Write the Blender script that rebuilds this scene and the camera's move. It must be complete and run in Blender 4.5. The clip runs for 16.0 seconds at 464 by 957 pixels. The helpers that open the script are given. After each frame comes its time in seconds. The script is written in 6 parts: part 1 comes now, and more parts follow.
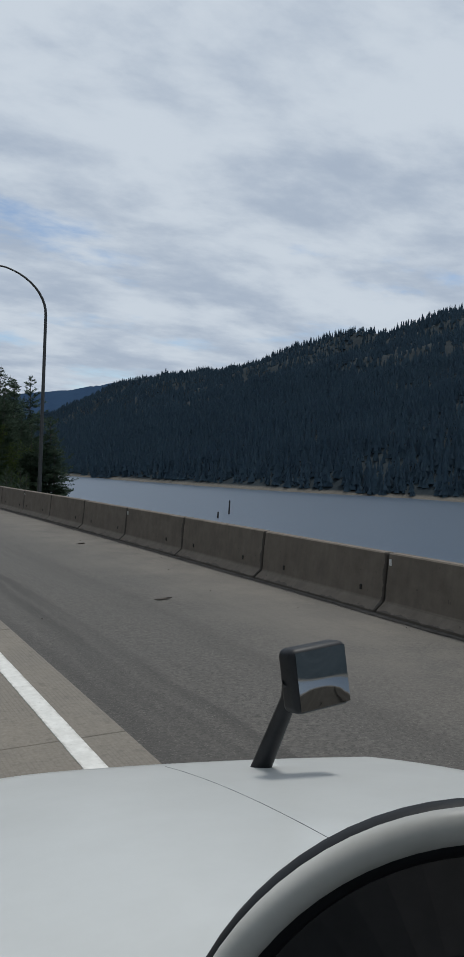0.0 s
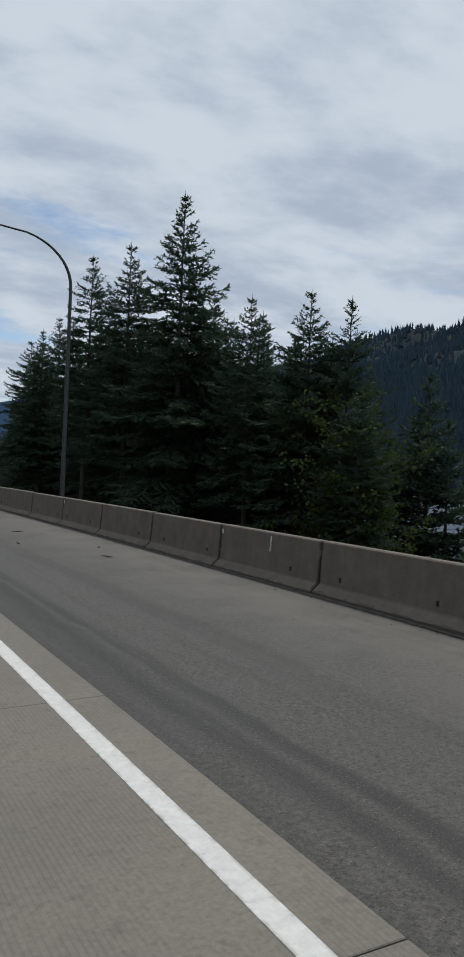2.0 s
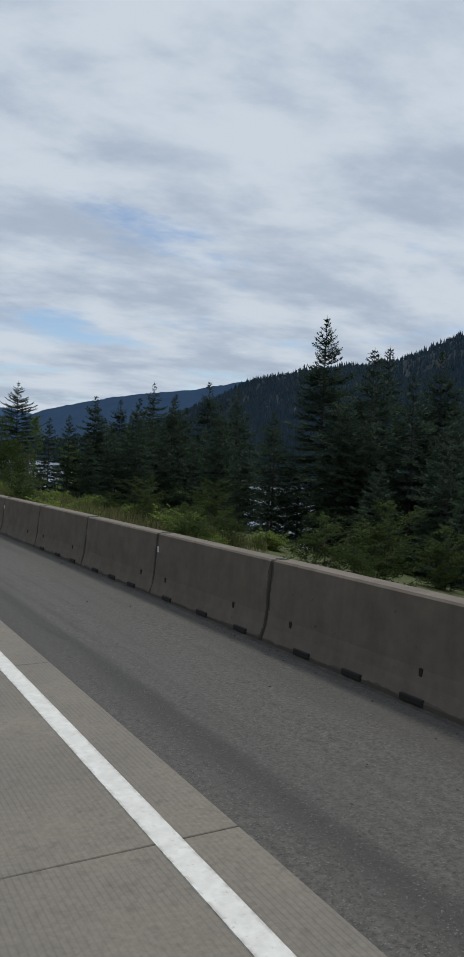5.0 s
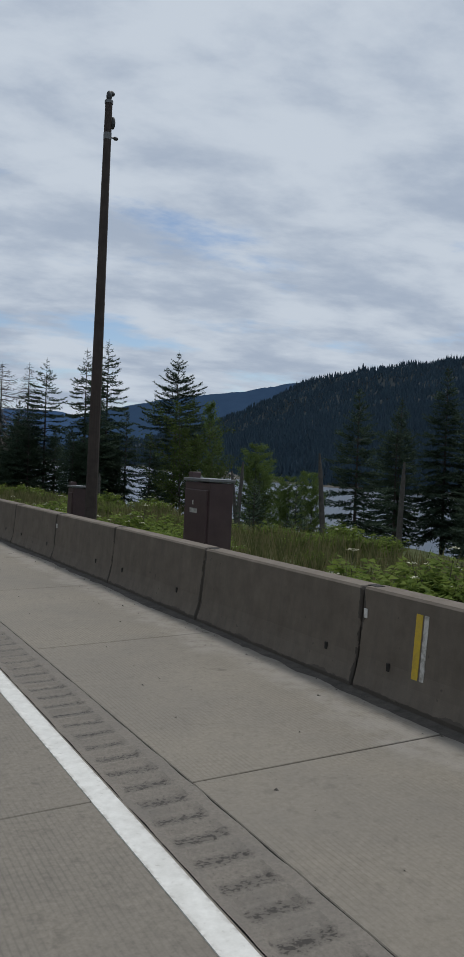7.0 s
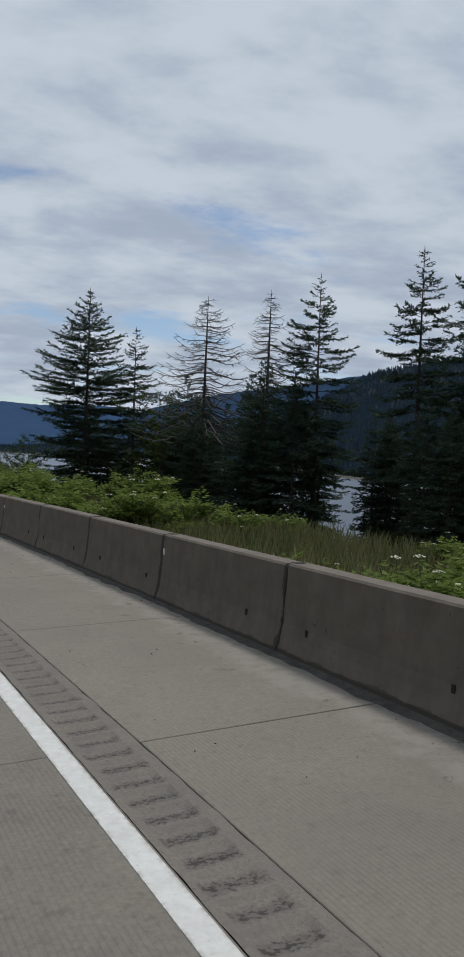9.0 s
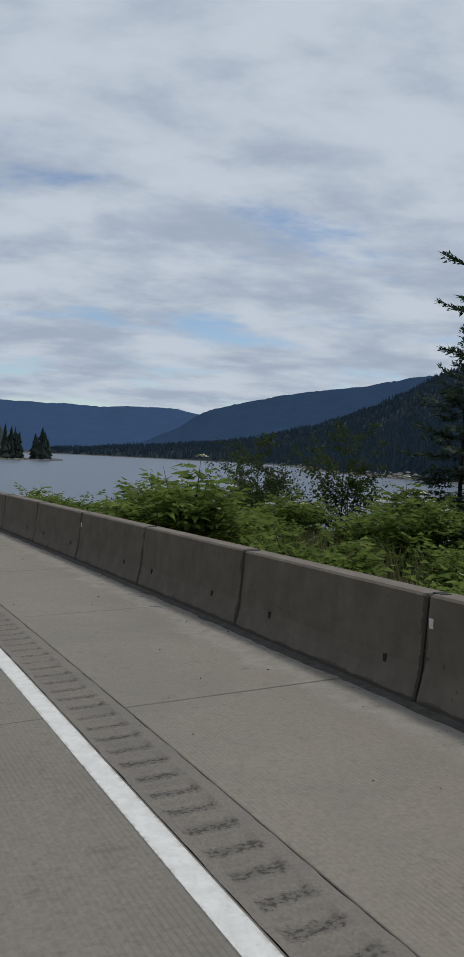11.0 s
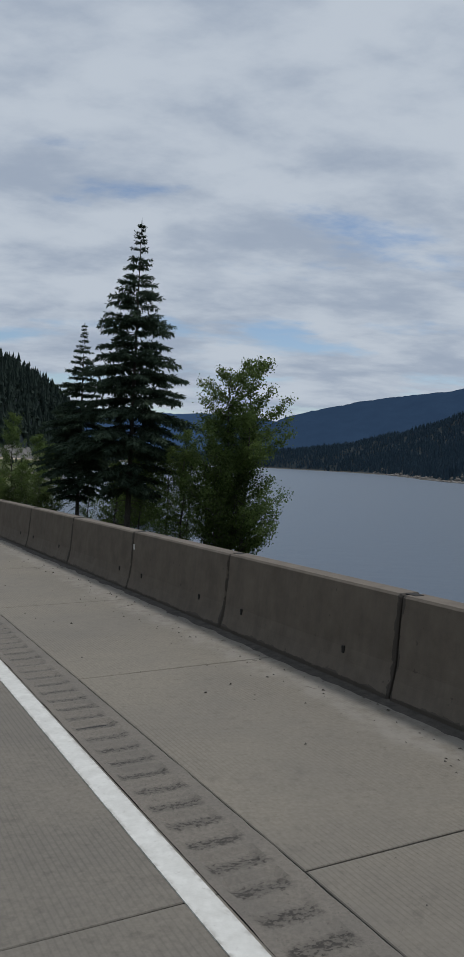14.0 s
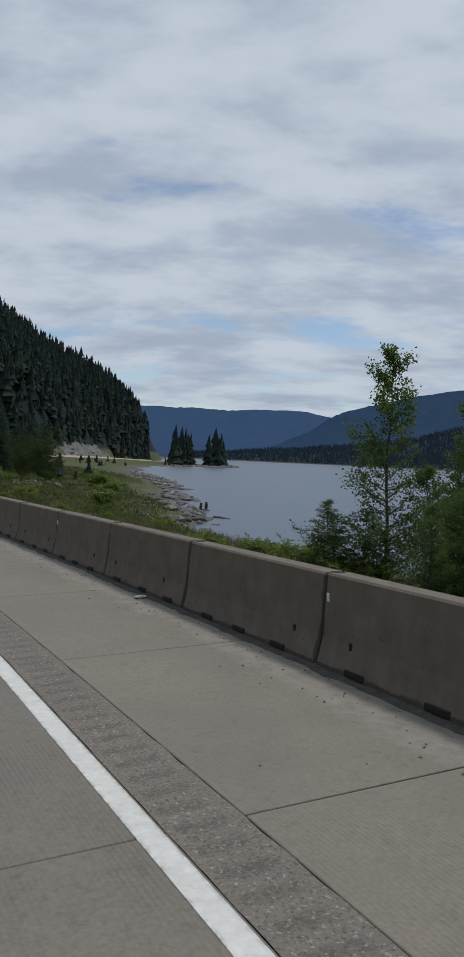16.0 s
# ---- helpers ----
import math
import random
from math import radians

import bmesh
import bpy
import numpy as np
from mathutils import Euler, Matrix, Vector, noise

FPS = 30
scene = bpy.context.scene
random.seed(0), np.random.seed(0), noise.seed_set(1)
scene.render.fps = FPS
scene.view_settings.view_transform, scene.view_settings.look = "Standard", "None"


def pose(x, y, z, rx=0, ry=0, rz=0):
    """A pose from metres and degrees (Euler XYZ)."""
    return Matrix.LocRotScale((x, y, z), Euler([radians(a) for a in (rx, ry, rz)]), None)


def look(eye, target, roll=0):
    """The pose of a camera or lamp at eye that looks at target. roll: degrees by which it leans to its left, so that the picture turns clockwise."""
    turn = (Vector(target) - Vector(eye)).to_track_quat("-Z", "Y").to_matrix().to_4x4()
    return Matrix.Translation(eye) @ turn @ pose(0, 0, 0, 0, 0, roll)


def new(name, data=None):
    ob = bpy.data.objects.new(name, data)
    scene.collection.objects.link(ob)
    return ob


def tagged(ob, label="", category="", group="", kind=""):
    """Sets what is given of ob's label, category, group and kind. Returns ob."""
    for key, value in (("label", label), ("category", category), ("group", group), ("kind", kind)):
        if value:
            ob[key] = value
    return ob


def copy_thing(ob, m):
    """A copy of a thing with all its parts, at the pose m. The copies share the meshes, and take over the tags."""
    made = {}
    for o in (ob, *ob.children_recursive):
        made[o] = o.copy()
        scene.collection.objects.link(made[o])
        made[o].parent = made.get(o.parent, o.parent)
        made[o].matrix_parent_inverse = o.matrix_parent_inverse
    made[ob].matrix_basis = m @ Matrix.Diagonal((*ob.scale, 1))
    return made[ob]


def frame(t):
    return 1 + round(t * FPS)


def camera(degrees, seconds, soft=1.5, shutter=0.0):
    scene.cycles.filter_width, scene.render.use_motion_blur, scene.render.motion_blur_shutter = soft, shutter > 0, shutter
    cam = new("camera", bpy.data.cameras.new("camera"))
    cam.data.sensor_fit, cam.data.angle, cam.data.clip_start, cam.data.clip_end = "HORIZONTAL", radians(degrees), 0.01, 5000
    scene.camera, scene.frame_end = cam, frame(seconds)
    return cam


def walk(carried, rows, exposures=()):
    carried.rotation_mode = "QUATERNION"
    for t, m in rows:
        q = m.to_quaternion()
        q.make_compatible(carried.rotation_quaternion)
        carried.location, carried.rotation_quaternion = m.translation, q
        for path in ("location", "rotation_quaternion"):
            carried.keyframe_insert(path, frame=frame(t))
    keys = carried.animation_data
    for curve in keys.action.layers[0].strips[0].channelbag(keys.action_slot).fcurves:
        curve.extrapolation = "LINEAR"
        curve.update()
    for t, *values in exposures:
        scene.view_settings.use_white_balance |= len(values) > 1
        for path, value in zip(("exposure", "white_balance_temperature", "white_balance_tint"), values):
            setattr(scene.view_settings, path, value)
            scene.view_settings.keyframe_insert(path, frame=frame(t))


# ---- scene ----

# ---- the way: a left-hand curve of constant radius, banked ----
PLAN = 1.3189          # metres in a unit of the plan of the land beyond the barrier
PLAN_RADIUS = 820.9   # of the road in that plan
RADIUS = PLAN * PLAN_RADIUS - 0.64        # of the white edge line, in metres
BANK = 0.0313          # crossfall of the carriageway, rising to the lake side
SPEED = 31.53         # metres a second
EYE = 2.405            # height of the camera over the road
LEVEL = 2.34          # height that the plan keeps


GRADE, CREST = 0.0013, -4.43e-5 / PLAN    # long fall of the road


def rise(s):
    near = np.minimum(s, 554.0)
    return GRADE * near + CREST * near * near / 2 + 0.008 * np.maximum(s - 554.0, 0.0)


def slope(s):
    return GRADE + CREST * s if s < 554 else 0.008


FIELD = Matrix.Translation((0, 0, LEVEL * (1 - PLAN))) @ Matrix.Diagonal((PLAN, PLAN, PLAN, 1))


def lay(o):
    """Takes a thing from the plan of the land to its place in metres."""
    o.matrix_basis = FIELD @ o.matrix_basis
    return o


def plan_rise(s):
    return rise(s * PLAN) / PLAN


def plan(s, lat=0.0, z=0.0):
    """Place on the plan of the land, s along the road and lat to its right."""
    a = s / PLAN_RADIUS
    r = PLAN_RADIUS + lat
    return Vector((r * math.cos(a) - PLAN_RADIUS, r * math.sin(a), z + BANK * lat + float(plan_rise(s))))


def road(s, lat=0.0, z=0.0):
    """World place of a point s metres along the edge line, lat metres to its right and z above the banked road."""
    a = s / RADIUS
    r = RADIUS + lat
    return Vector((r * math.cos(a) - RADIUS, r * math.sin(a), z + BANK * lat + float(rise(s))))


def eye(t, turn, tilt, lean, off, ahead):
    """Camera pose: turned right of the way by turn degrees, tilted up by tilt, leaning left by lean, off metres left of the edge line, ahead of steady speed by ahead metres."""
    s = SPEED * t + ahead
    place = road(s, -off, EYE)
    yaw = s / RADIUS - radians(turn)
    return Matrix.Translation(place) @ Matrix.Rotation(yaw, 4, "Z") @ Matrix.Rotation(radians(90 + tilt), 4, "X") @ Matrix.Rotation(radians(lean), 4, "Z")


cam = camera(32.09, 16.0)
WAY = [(0.0, 27.13, -0.65, 2.27, 1.99, 0.13), (0.5, 27.20, -0.66, 2.47, 2.12, 0.06), (1.0, 27.34, -0.58, 2.55, 2.22, 0.08), (1.5, 27.63, -0.61, 2.54, 2.27, -0.01), (2.0, 27.92, -0.67, 2.54, 2.28, 0.03), (2.5, 27.94, -0.62, 2.64, 2.24, -0.06), (3.0, 27.89, -0.69, 2.76, 2.22, -0.12), (3.5, 27.80, -0.77, 2.79, 2.18, -0.11), (4.0, 27.61, -0.78, 2.88, 2.16, -0.02), (4.5, 27.60, -0.84, 2.87, 2.13, -0.00), (5.0, 27.66, -0.89, 2.84, 2.09, 0.00), (5.5, 27.73, -0.94, 2.80, 2.06, 0.00), (6.0, 27.80, -0.98, 2.76, 2.02, -0.02), (6.5, 27.85, -1.00, 2.72, 1.98, 0.02), (7.0, 27.83, -0.87, 2.69, 1.95, -0.09), (7.5, 27.80, -1.10, 2.76, 1.91, -0.03), (8.0, 27.65, -1.26, 2.81, 1.88, 0.10), (8.5, 27.52, -1.35, 2.76, 1.86, 0.05), (9.0, 27.47, -1.37, 2.58, 1.82, 0.01), (9.5, 27.41, -1.45, 2.39, 1.79, 0.02), (10.0, 27.31, -1.62, 2.30, 1.79, -0.07), (10.5, 27.14, -1.55, 2.46, 1.87, -0.02), (11.0, 26.95, -1.41, 2.73, 1.97, 0.00), (11.5, 26.79, -1.25, 3.01, 2.08, 0.00), (12.0, 26.72, -1.09, 3.26, 2.18, -0.01), (12.5, 26.88, -0.98, 3.41, 2.25, -0.16), (13.0, 27.23, -0.96, 3.27, 2.20, 0.06), (13.5, 27.38, -1.07, 3.01, 2.09, 0.00), (14.0, 27.13, -1.11, 2.77, 1.96, 0.07), (14.5, 26.69, -1.01, 2.62, 1.83, 0.19), (15.0, 26.43, -1.20, 2.52, 1.79, 0.01), (15.5, 26.55, -1.28, 2.49, 1.86, -0.37), (16.0, 27.02, -1.49, 2.50, 1.94, 0.26)]
walk(cam, [(t, eye(t, a, b, c, o, ahead)) for t, a, b, c, o, ahead in WAY],
     [(0, 0.1, 6500, 9), (4, 0.15, 6500, 9), (6.5, 0.05, 6450, 10), (8, 0.0, 6450, 10), (10, 0.0, 6450, 10), (12.5, -0.12, 6420, 10), (14.3, -0.13, 6420, 10), (16, -0.02, 6420, 10)])

# ---- light ----
SUN_UP, SUN_TURN = 67.0, 55.0     # degrees: height, and bearing right of the first stretch of road


def sky():
    w = bpy.data.worlds.new("sky")
    scene.world = w
    w.use_nodes = True
    nt = w.node_tree
    nt.nodes.clear()
    N, L = nt.nodes.new, nt.links.new
    out, bg = N("ShaderNodeOutputWorld"), N("ShaderNodeBackground")
    air = N("ShaderNodeTexSky")
    air.sky_type = "NISHITA"
    air.sun_disc = False
    air.sun_elevation, air.sun_rotation = radians(SUN_UP), radians(SUN_TURN)
    air.altitude, air.air_density, air.dust_density = 760, 1.0, 0.6
    tc, sep = N("ShaderNodeTexCoord"), N("ShaderNodeSeparateXYZ")
    L(tc.outputs["Generated"], sep.inputs[0])
    up = N("ShaderNodeMath"); up.operation = "MAXIMUM"; up.inputs[1].default_value = 0.0
    L(sep.outputs["Z"], up.inputs[0])
    add = N("ShaderNodeMath"); add.operation = "ADD"; add.inputs[1].default_value = 0.2
    L(up.outputs[0], add.inputs[0])
    div = N("ShaderNodeVectorMath"); div.operation = "DIVIDE"
    comb = N("ShaderNodeCombineXYZ")
    for i in range(3):
        L(add.outputs[0], comb.inputs[i])
    L(tc.outputs["Generated"], div.inputs[0]); L(comb.outputs[0], div.inputs[1])
    flat = N("ShaderNodeMapping"); flat.inputs["Scale"].default_value = (1.0, 1.0, 0.0)
    L(div.outputs[0], flat.inputs["Vector"])

    def cloud(scale, turn, stretch, detail, rough, warp, lo, hi, shift, more):
        m = N("ShaderNodeMapping")
        m.inputs["Rotation"].default_value = (0, 0, radians(turn))
        m.inputs["Scale"].default_value = (1.0, stretch, 1.0)
        m.inputs["Location"].default_value = (shift, shift * 0.7, 0)
        L(flat.outputs[0], m.inputs["Vector"])
        n = N("ShaderNodeTexNoise")
        n.inputs["Scale"].default_value, n.inputs["Detail"].default_value = scale, detail
        n.inputs["Roughness"].default_value, n.inputs["Distortion"].default_value = rough, warp
        L(m.outputs[0], n.inputs["Vector"])
        r = N("ShaderNodeMapRange"); r.interpolation_type = "SMOOTHSTEP"
        r.inputs["From Min"].default_value, r.inputs["From Max"].default_value = lo, hi
        lift = N("ShaderNodeMath"); lift.operation = "MULTIPLY_ADD"; lift.inputs[1].default_value = more
        L(up.outputs[0], lift.inputs[0]); L(n.outputs["Fac"], lift.inputs[2])
        L(lift.outputs[0], r.inputs["Value"])
        return r.outputs["Result"]

    cover = cloud(1.7, 58, 1.6, 10, 0.57, 0.08, 0.38, 0.55, 3.4, 0.46)
    tone = cloud(2.3, 50, 1.5, 10, 0.58, 0.1, 0.36, 0.66, 7.7, 0.1)
    grey = N("ShaderNodeMix"); grey.data_type = "RGBA"
    grey.inputs["A"].default_value = (3.6, 4.25, 5.25, 1)
    grey.inputs["B"].default_value = (5.4, 6.0, 6.75, 1)
    L(tone, grey.inputs["Factor"])
    mix = N("ShaderNodeMix"); mix.data_type = "RGBA"
    L(cover, mix.inputs["Factor"])
    L(air.outputs[0], mix.inputs["A"]); L(grey.outputs["Result"], mix.inputs["B"])
    L(mix.outputs["Result"], bg.inputs["Color"])
    bg.inputs["Strength"].default_value = 0.1
    L(bg.outputs[0], out.inputs["Surface"])


sky()
sun = new("sun", bpy.data.lights.new("sun", "SUN"))
sun.data.energy, sun.data.angle, sun.data.color = 1.9, radians(9.0), (1.0, 0.97, 0.93)
sa, se = radians(SUN_TURN), radians(SUN_UP)
sun.matrix_world = look((0, 0, 0), (-math.sin(sa) * math.cos(se), -math.cos(sa) * math.cos(se), -math.sin(se)))
sun.location = (0, 0, 400)

# ---- materials ----


def mat(name, colour, rough=0.8, colour2=None, scale=8.0, detail=6.0, bump=0.0, bump_scale=None, metal=0.0, spec=0.5, stain=None, stain_scale=0.6, stain_amount=0.5, vary=0.0, coords="Object", island=False, tined=0.0):
    """A procedural surface: two-scale colour variation, optional stains and relief."""
    m = bpy.data.materials.new(name)
    m.use_nodes = True
    nt = m.node_tree
    N, L = nt.nodes.new, nt.links.new
    b = nt.nodes["Principled BSDF"]
    b.inputs["Roughness"].default_value, b.inputs["Metallic"].default_value = rough, metal
    b.inputs["Specular IOR Level"].default_value = spec
    tc = N("ShaderNodeTexCoord")
    src = tc.outputs["Object"]
    if coords == "World":
        src = N("ShaderNodeNewGeometry").outputs["Position"]

    def tex(s, det, rgh=0.6):
        n = N("ShaderNodeTexNoise")
        n.inputs["Scale"].default_value, n.inputs["Detail"].default_value, n.inputs["Roughness"].default_value = s, det, rgh
        L(src, n.inputs["Vector"])
        return n.outputs["Fac"]

    def blend(fac, a, bcol):
        x = N("ShaderNodeMix"); x.data_type = "RGBA"
        L(fac, x.inputs["Factor"])
        for key, c in (("A", a), ("B", bcol)):
            if isinstance(c, tuple):
                x.inputs[key].default_value = (*c, 1)
            else:
                L(c, x.inputs[key])
        return x.outputs["Result"]

    def ramp(v, lo, hi):
        r = N("ShaderNodeMapRange")
        r.inputs["From Min"].default_value, r.inputs["From Max"].default_value = lo, hi
        L(v, r.inputs["Value"])
        return r.outputs["Result"]

    col = colour
    if colour2:
        col = blend(ramp(tex(scale, detail, 0.7), 0.32, 0.68), colour, colour2)
    if stain:
        f = ramp(tex(stain_scale, 6, 0.68), 0.42, 0.7)
        k = N("ShaderNodeMath"); k.operation = "MULTIPLY"; k.inputs[1].default_value = stain_amount
        L(f, k.inputs[0])
        col = blend(k.outputs[0], col, stain)
    if vary:
        rnd = N("ShaderNodeNewGeometry").outputs["Random Per Island"] if island else N("ShaderNodeObjectInfo").outputs["Random"]
        h = N("ShaderNodeHueSaturation")
        r = N("ShaderNodeMapRange")
        r.inputs["To Min"].default_value, r.inputs["To Max"].default_value = 1 - vary, 1 + vary
        L(rnd, r.inputs["Value"]); L(r.outputs[0], h.inputs["Value"])
        if isinstance(col, tuple):
            h.inputs["Color"].default_value = (*col, 1)
        else:
            L(col, h.inputs["Color"])
        col = h.outputs["Color"]
    if isinstance(col, tuple):
        b.inputs["Base Color"].default_value = (*col, 1)
    else:
        L(col, b.inputs["Base Color"])
    if tined:
        across = N("ShaderNodeSeparateXYZ")
        L(tc.outputs["Object"], across.inputs[0])
        k = N("ShaderNodeMath"); k.operation = "MULTIPLY"; k.inputs[1].default_value = 2 * math.pi / tined
        L(across.outputs["X"], k.inputs[0])
        wv = N("ShaderNodeMath"); wv.operation = "SINE"
        L(k.outputs[0], wv.inputs[0])
        gr = ramp(wv.outputs[0], 0.35, 1.0)
        cut = N("ShaderNodeMath"); cut.operation = "MULTIPLY"
        L(gr, cut.inputs[0]); L(ramp(tex(0.8, 4), 0.35, 0.6), cut.inputs[1])
        half = N("ShaderNodeMath"); half.operation = "MULTIPLY"; half.inputs[1].default_value = 0.28
        L(cut.outputs[0], half.inputs[0])
        col = blend(half.outputs[0], col, tuple(c * 0.45 for c in colour))
        L(col, b.inputs["Base Color"])
    if bump:
        bp = N("ShaderNodeBump")
        bp.inputs["Strength"].default_value = min(1.0, bump * 20)
        bp.inputs["Distance"].default_value = bump
        L(tex(bump_scale or scale * 3, 8, 0.7), bp.inputs["Height"])
        L(bp.outputs[0], b.inputs["Normal"])
    return m


ASPHALT = mat("asphalt", (0.036, 0.034, 0.031), 0.94, (0.115, 0.107, 0.095), 24, 5, 0.012, 30, stain=(0.075, 0.072, 0.067), stain_scale=0.3, stain_amount=0.55, coords="World")
CONCRETE = mat("road_concrete", (0.164, 0.145, 0.115), 0.92, (0.224, 0.2, 0.162), 26, 7, 0.003, 120, stain=(0.14, 0.128, 0.112), stain_scale=0.45, stain_amount=0.6, coords="World", tined=0.04)
LANE = mat("lane_concrete", (0.14, 0.125, 0.102), 0.92, (0.203, 0.182, 0.15), 26, 7, 0.003, 120, stain=(0.12, 0.112, 0.1), stain_scale=0.4, stain_amount=0.55, coords="World", tined=0.04)
RUMBLE = mat("rumble_concrete", (0.13, 0.115, 0.096), 0.95, (0.19, 0.17, 0.144), 40, 7, 0.006, 90, stain=(0.12, 0.11, 0.098), stain_scale=2.0, stain_amount=0.6, coords="World")
BARRIER = mat("barrier_concrete", (0.2, 0.178, 0.15), 0.9, (0.27, 0.243, 0.208), 6, 8, 0.002, 70, stain=(0.13, 0.115, 0.1), stain_scale=0.9, stain_amount=0.6)
PAINT = mat("road_paint", (0.64, 0.635, 0.6), 0.7, (0.53, 0.525, 0.49), 12, 6, 0.002, 90, stain=(0.42, 0.41, 0.38), stain_scale=5, stain_amount=0.45, coords="World")
JOINT = mat("joint_filler", (0.03, 0.028, 0.026), 0.95)
DIRT = mat("roadside_dirt", (0.06, 0.053, 0.045), 0.98, (0.15, 0.136, 0.117), 14, 8, 0.02, 25)
BARK = mat("bark", (0.036, 0.032, 0.028), 0.95, (0.08, 0.071, 0.063), 6, 6, 0.02, 14)


def along_road(m):
    """Adds to a road surface's nodes the distance along and across the curve; returns (along, across, calc, soil)."""
    nt = m.node_tree
    N, L = nt.nodes.new, nt.links.new

    def calc(op, *vals):
        x = N("ShaderNodeMath"); x.operation = op
        for i, v in enumerate(vals):
            if isinstance(v, (int, float)):
                x.inputs[i].default_value = v
            else:
                L(v, x.inputs[i])
        return x.outputs[0]

    sep = N("ShaderNodeSeparateXYZ")
    pos = N("ShaderNodeNewGeometry").outputs["Position"]
    L(pos, sep.inputs[0])
    px = calc("ADD", sep.outputs["X"], RADIUS)
    s = calc("MULTIPLY", calc("ARCTAN2", sep.outputs["Y"], px), RADIUS)
    lat = calc("SUBTRACT", calc("SQRT", calc("ADD", calc("MULTIPLY", px, px), calc("MULTIPLY", sep.outputs["Y"], sep.outputs["Y"]))), RADIUS)

    cmb = N("ShaderNodeCombineXYZ")
    L(calc("MULTIPLY", s, 0.12), cmb.inputs[0]); L(calc("MULTIPLY", lat, 3.0), cmb.inputs[1])

    def streak(scale=1.0):
        n = N("ShaderNodeTexNoise")
        n.inputs["Scale"].default_value, n.inputs["Detail"].default_value = scale, 6
        L(cmb.outputs[0], n.inputs["Vector"])
        return calc("SUBTRACT", n.outputs["Fac"], 0.5)

    def rough(scale, detail=5):
        n = N("ShaderNodeTexNoise")
        n.inputs["Scale"].default_value, n.inputs["Detail"].default_value, n.inputs["Roughness"].default_value = scale, detail, 0.65
        L(pos, n.inputs["Vector"])
        return calc("SUBTRACT", n.outputs["Fac"], 0.5)

    def fade(v, lo, hi, top=1.0):
        r = N("ShaderNodeMapRange"); r.interpolation_type = "SMOOTHSTEP"
        r.inputs["From Min"].default_value, r.inputs["From Max"].default_value = lo, hi
        r.inputs["To Max"].default_value = top
        L(v, r.inputs["Value"])
        return r.outputs[0]

    def soil(mask, colour):
        p = nt.nodes["Principled BSDF"].inputs["Base Color"]
        x = N("ShaderNodeMix"); x.data_type = "RGBA"
        L(mask, x.inputs["Factor"]); L(p.links[0].from_socket, x.inputs["A"])
        x.inputs["B"].default_value = (*colour, 1)
        L(x.outputs["Result"], p)
    return s, lat, calc, rough, fade, soil, streak


def band(lat, calc, fade, rough, middle, half, soft, wave):
    """1 along a wavering band round the given distance from the edge line."""
    off = calc("ABSOLUTE", calc("SUBTRACT", calc("ADD", lat, calc("MULTIPLY", rough(0.35, 3), wave)), middle))
    return calc("SUBTRACT", 1.0, fade(off, half, half + soft))


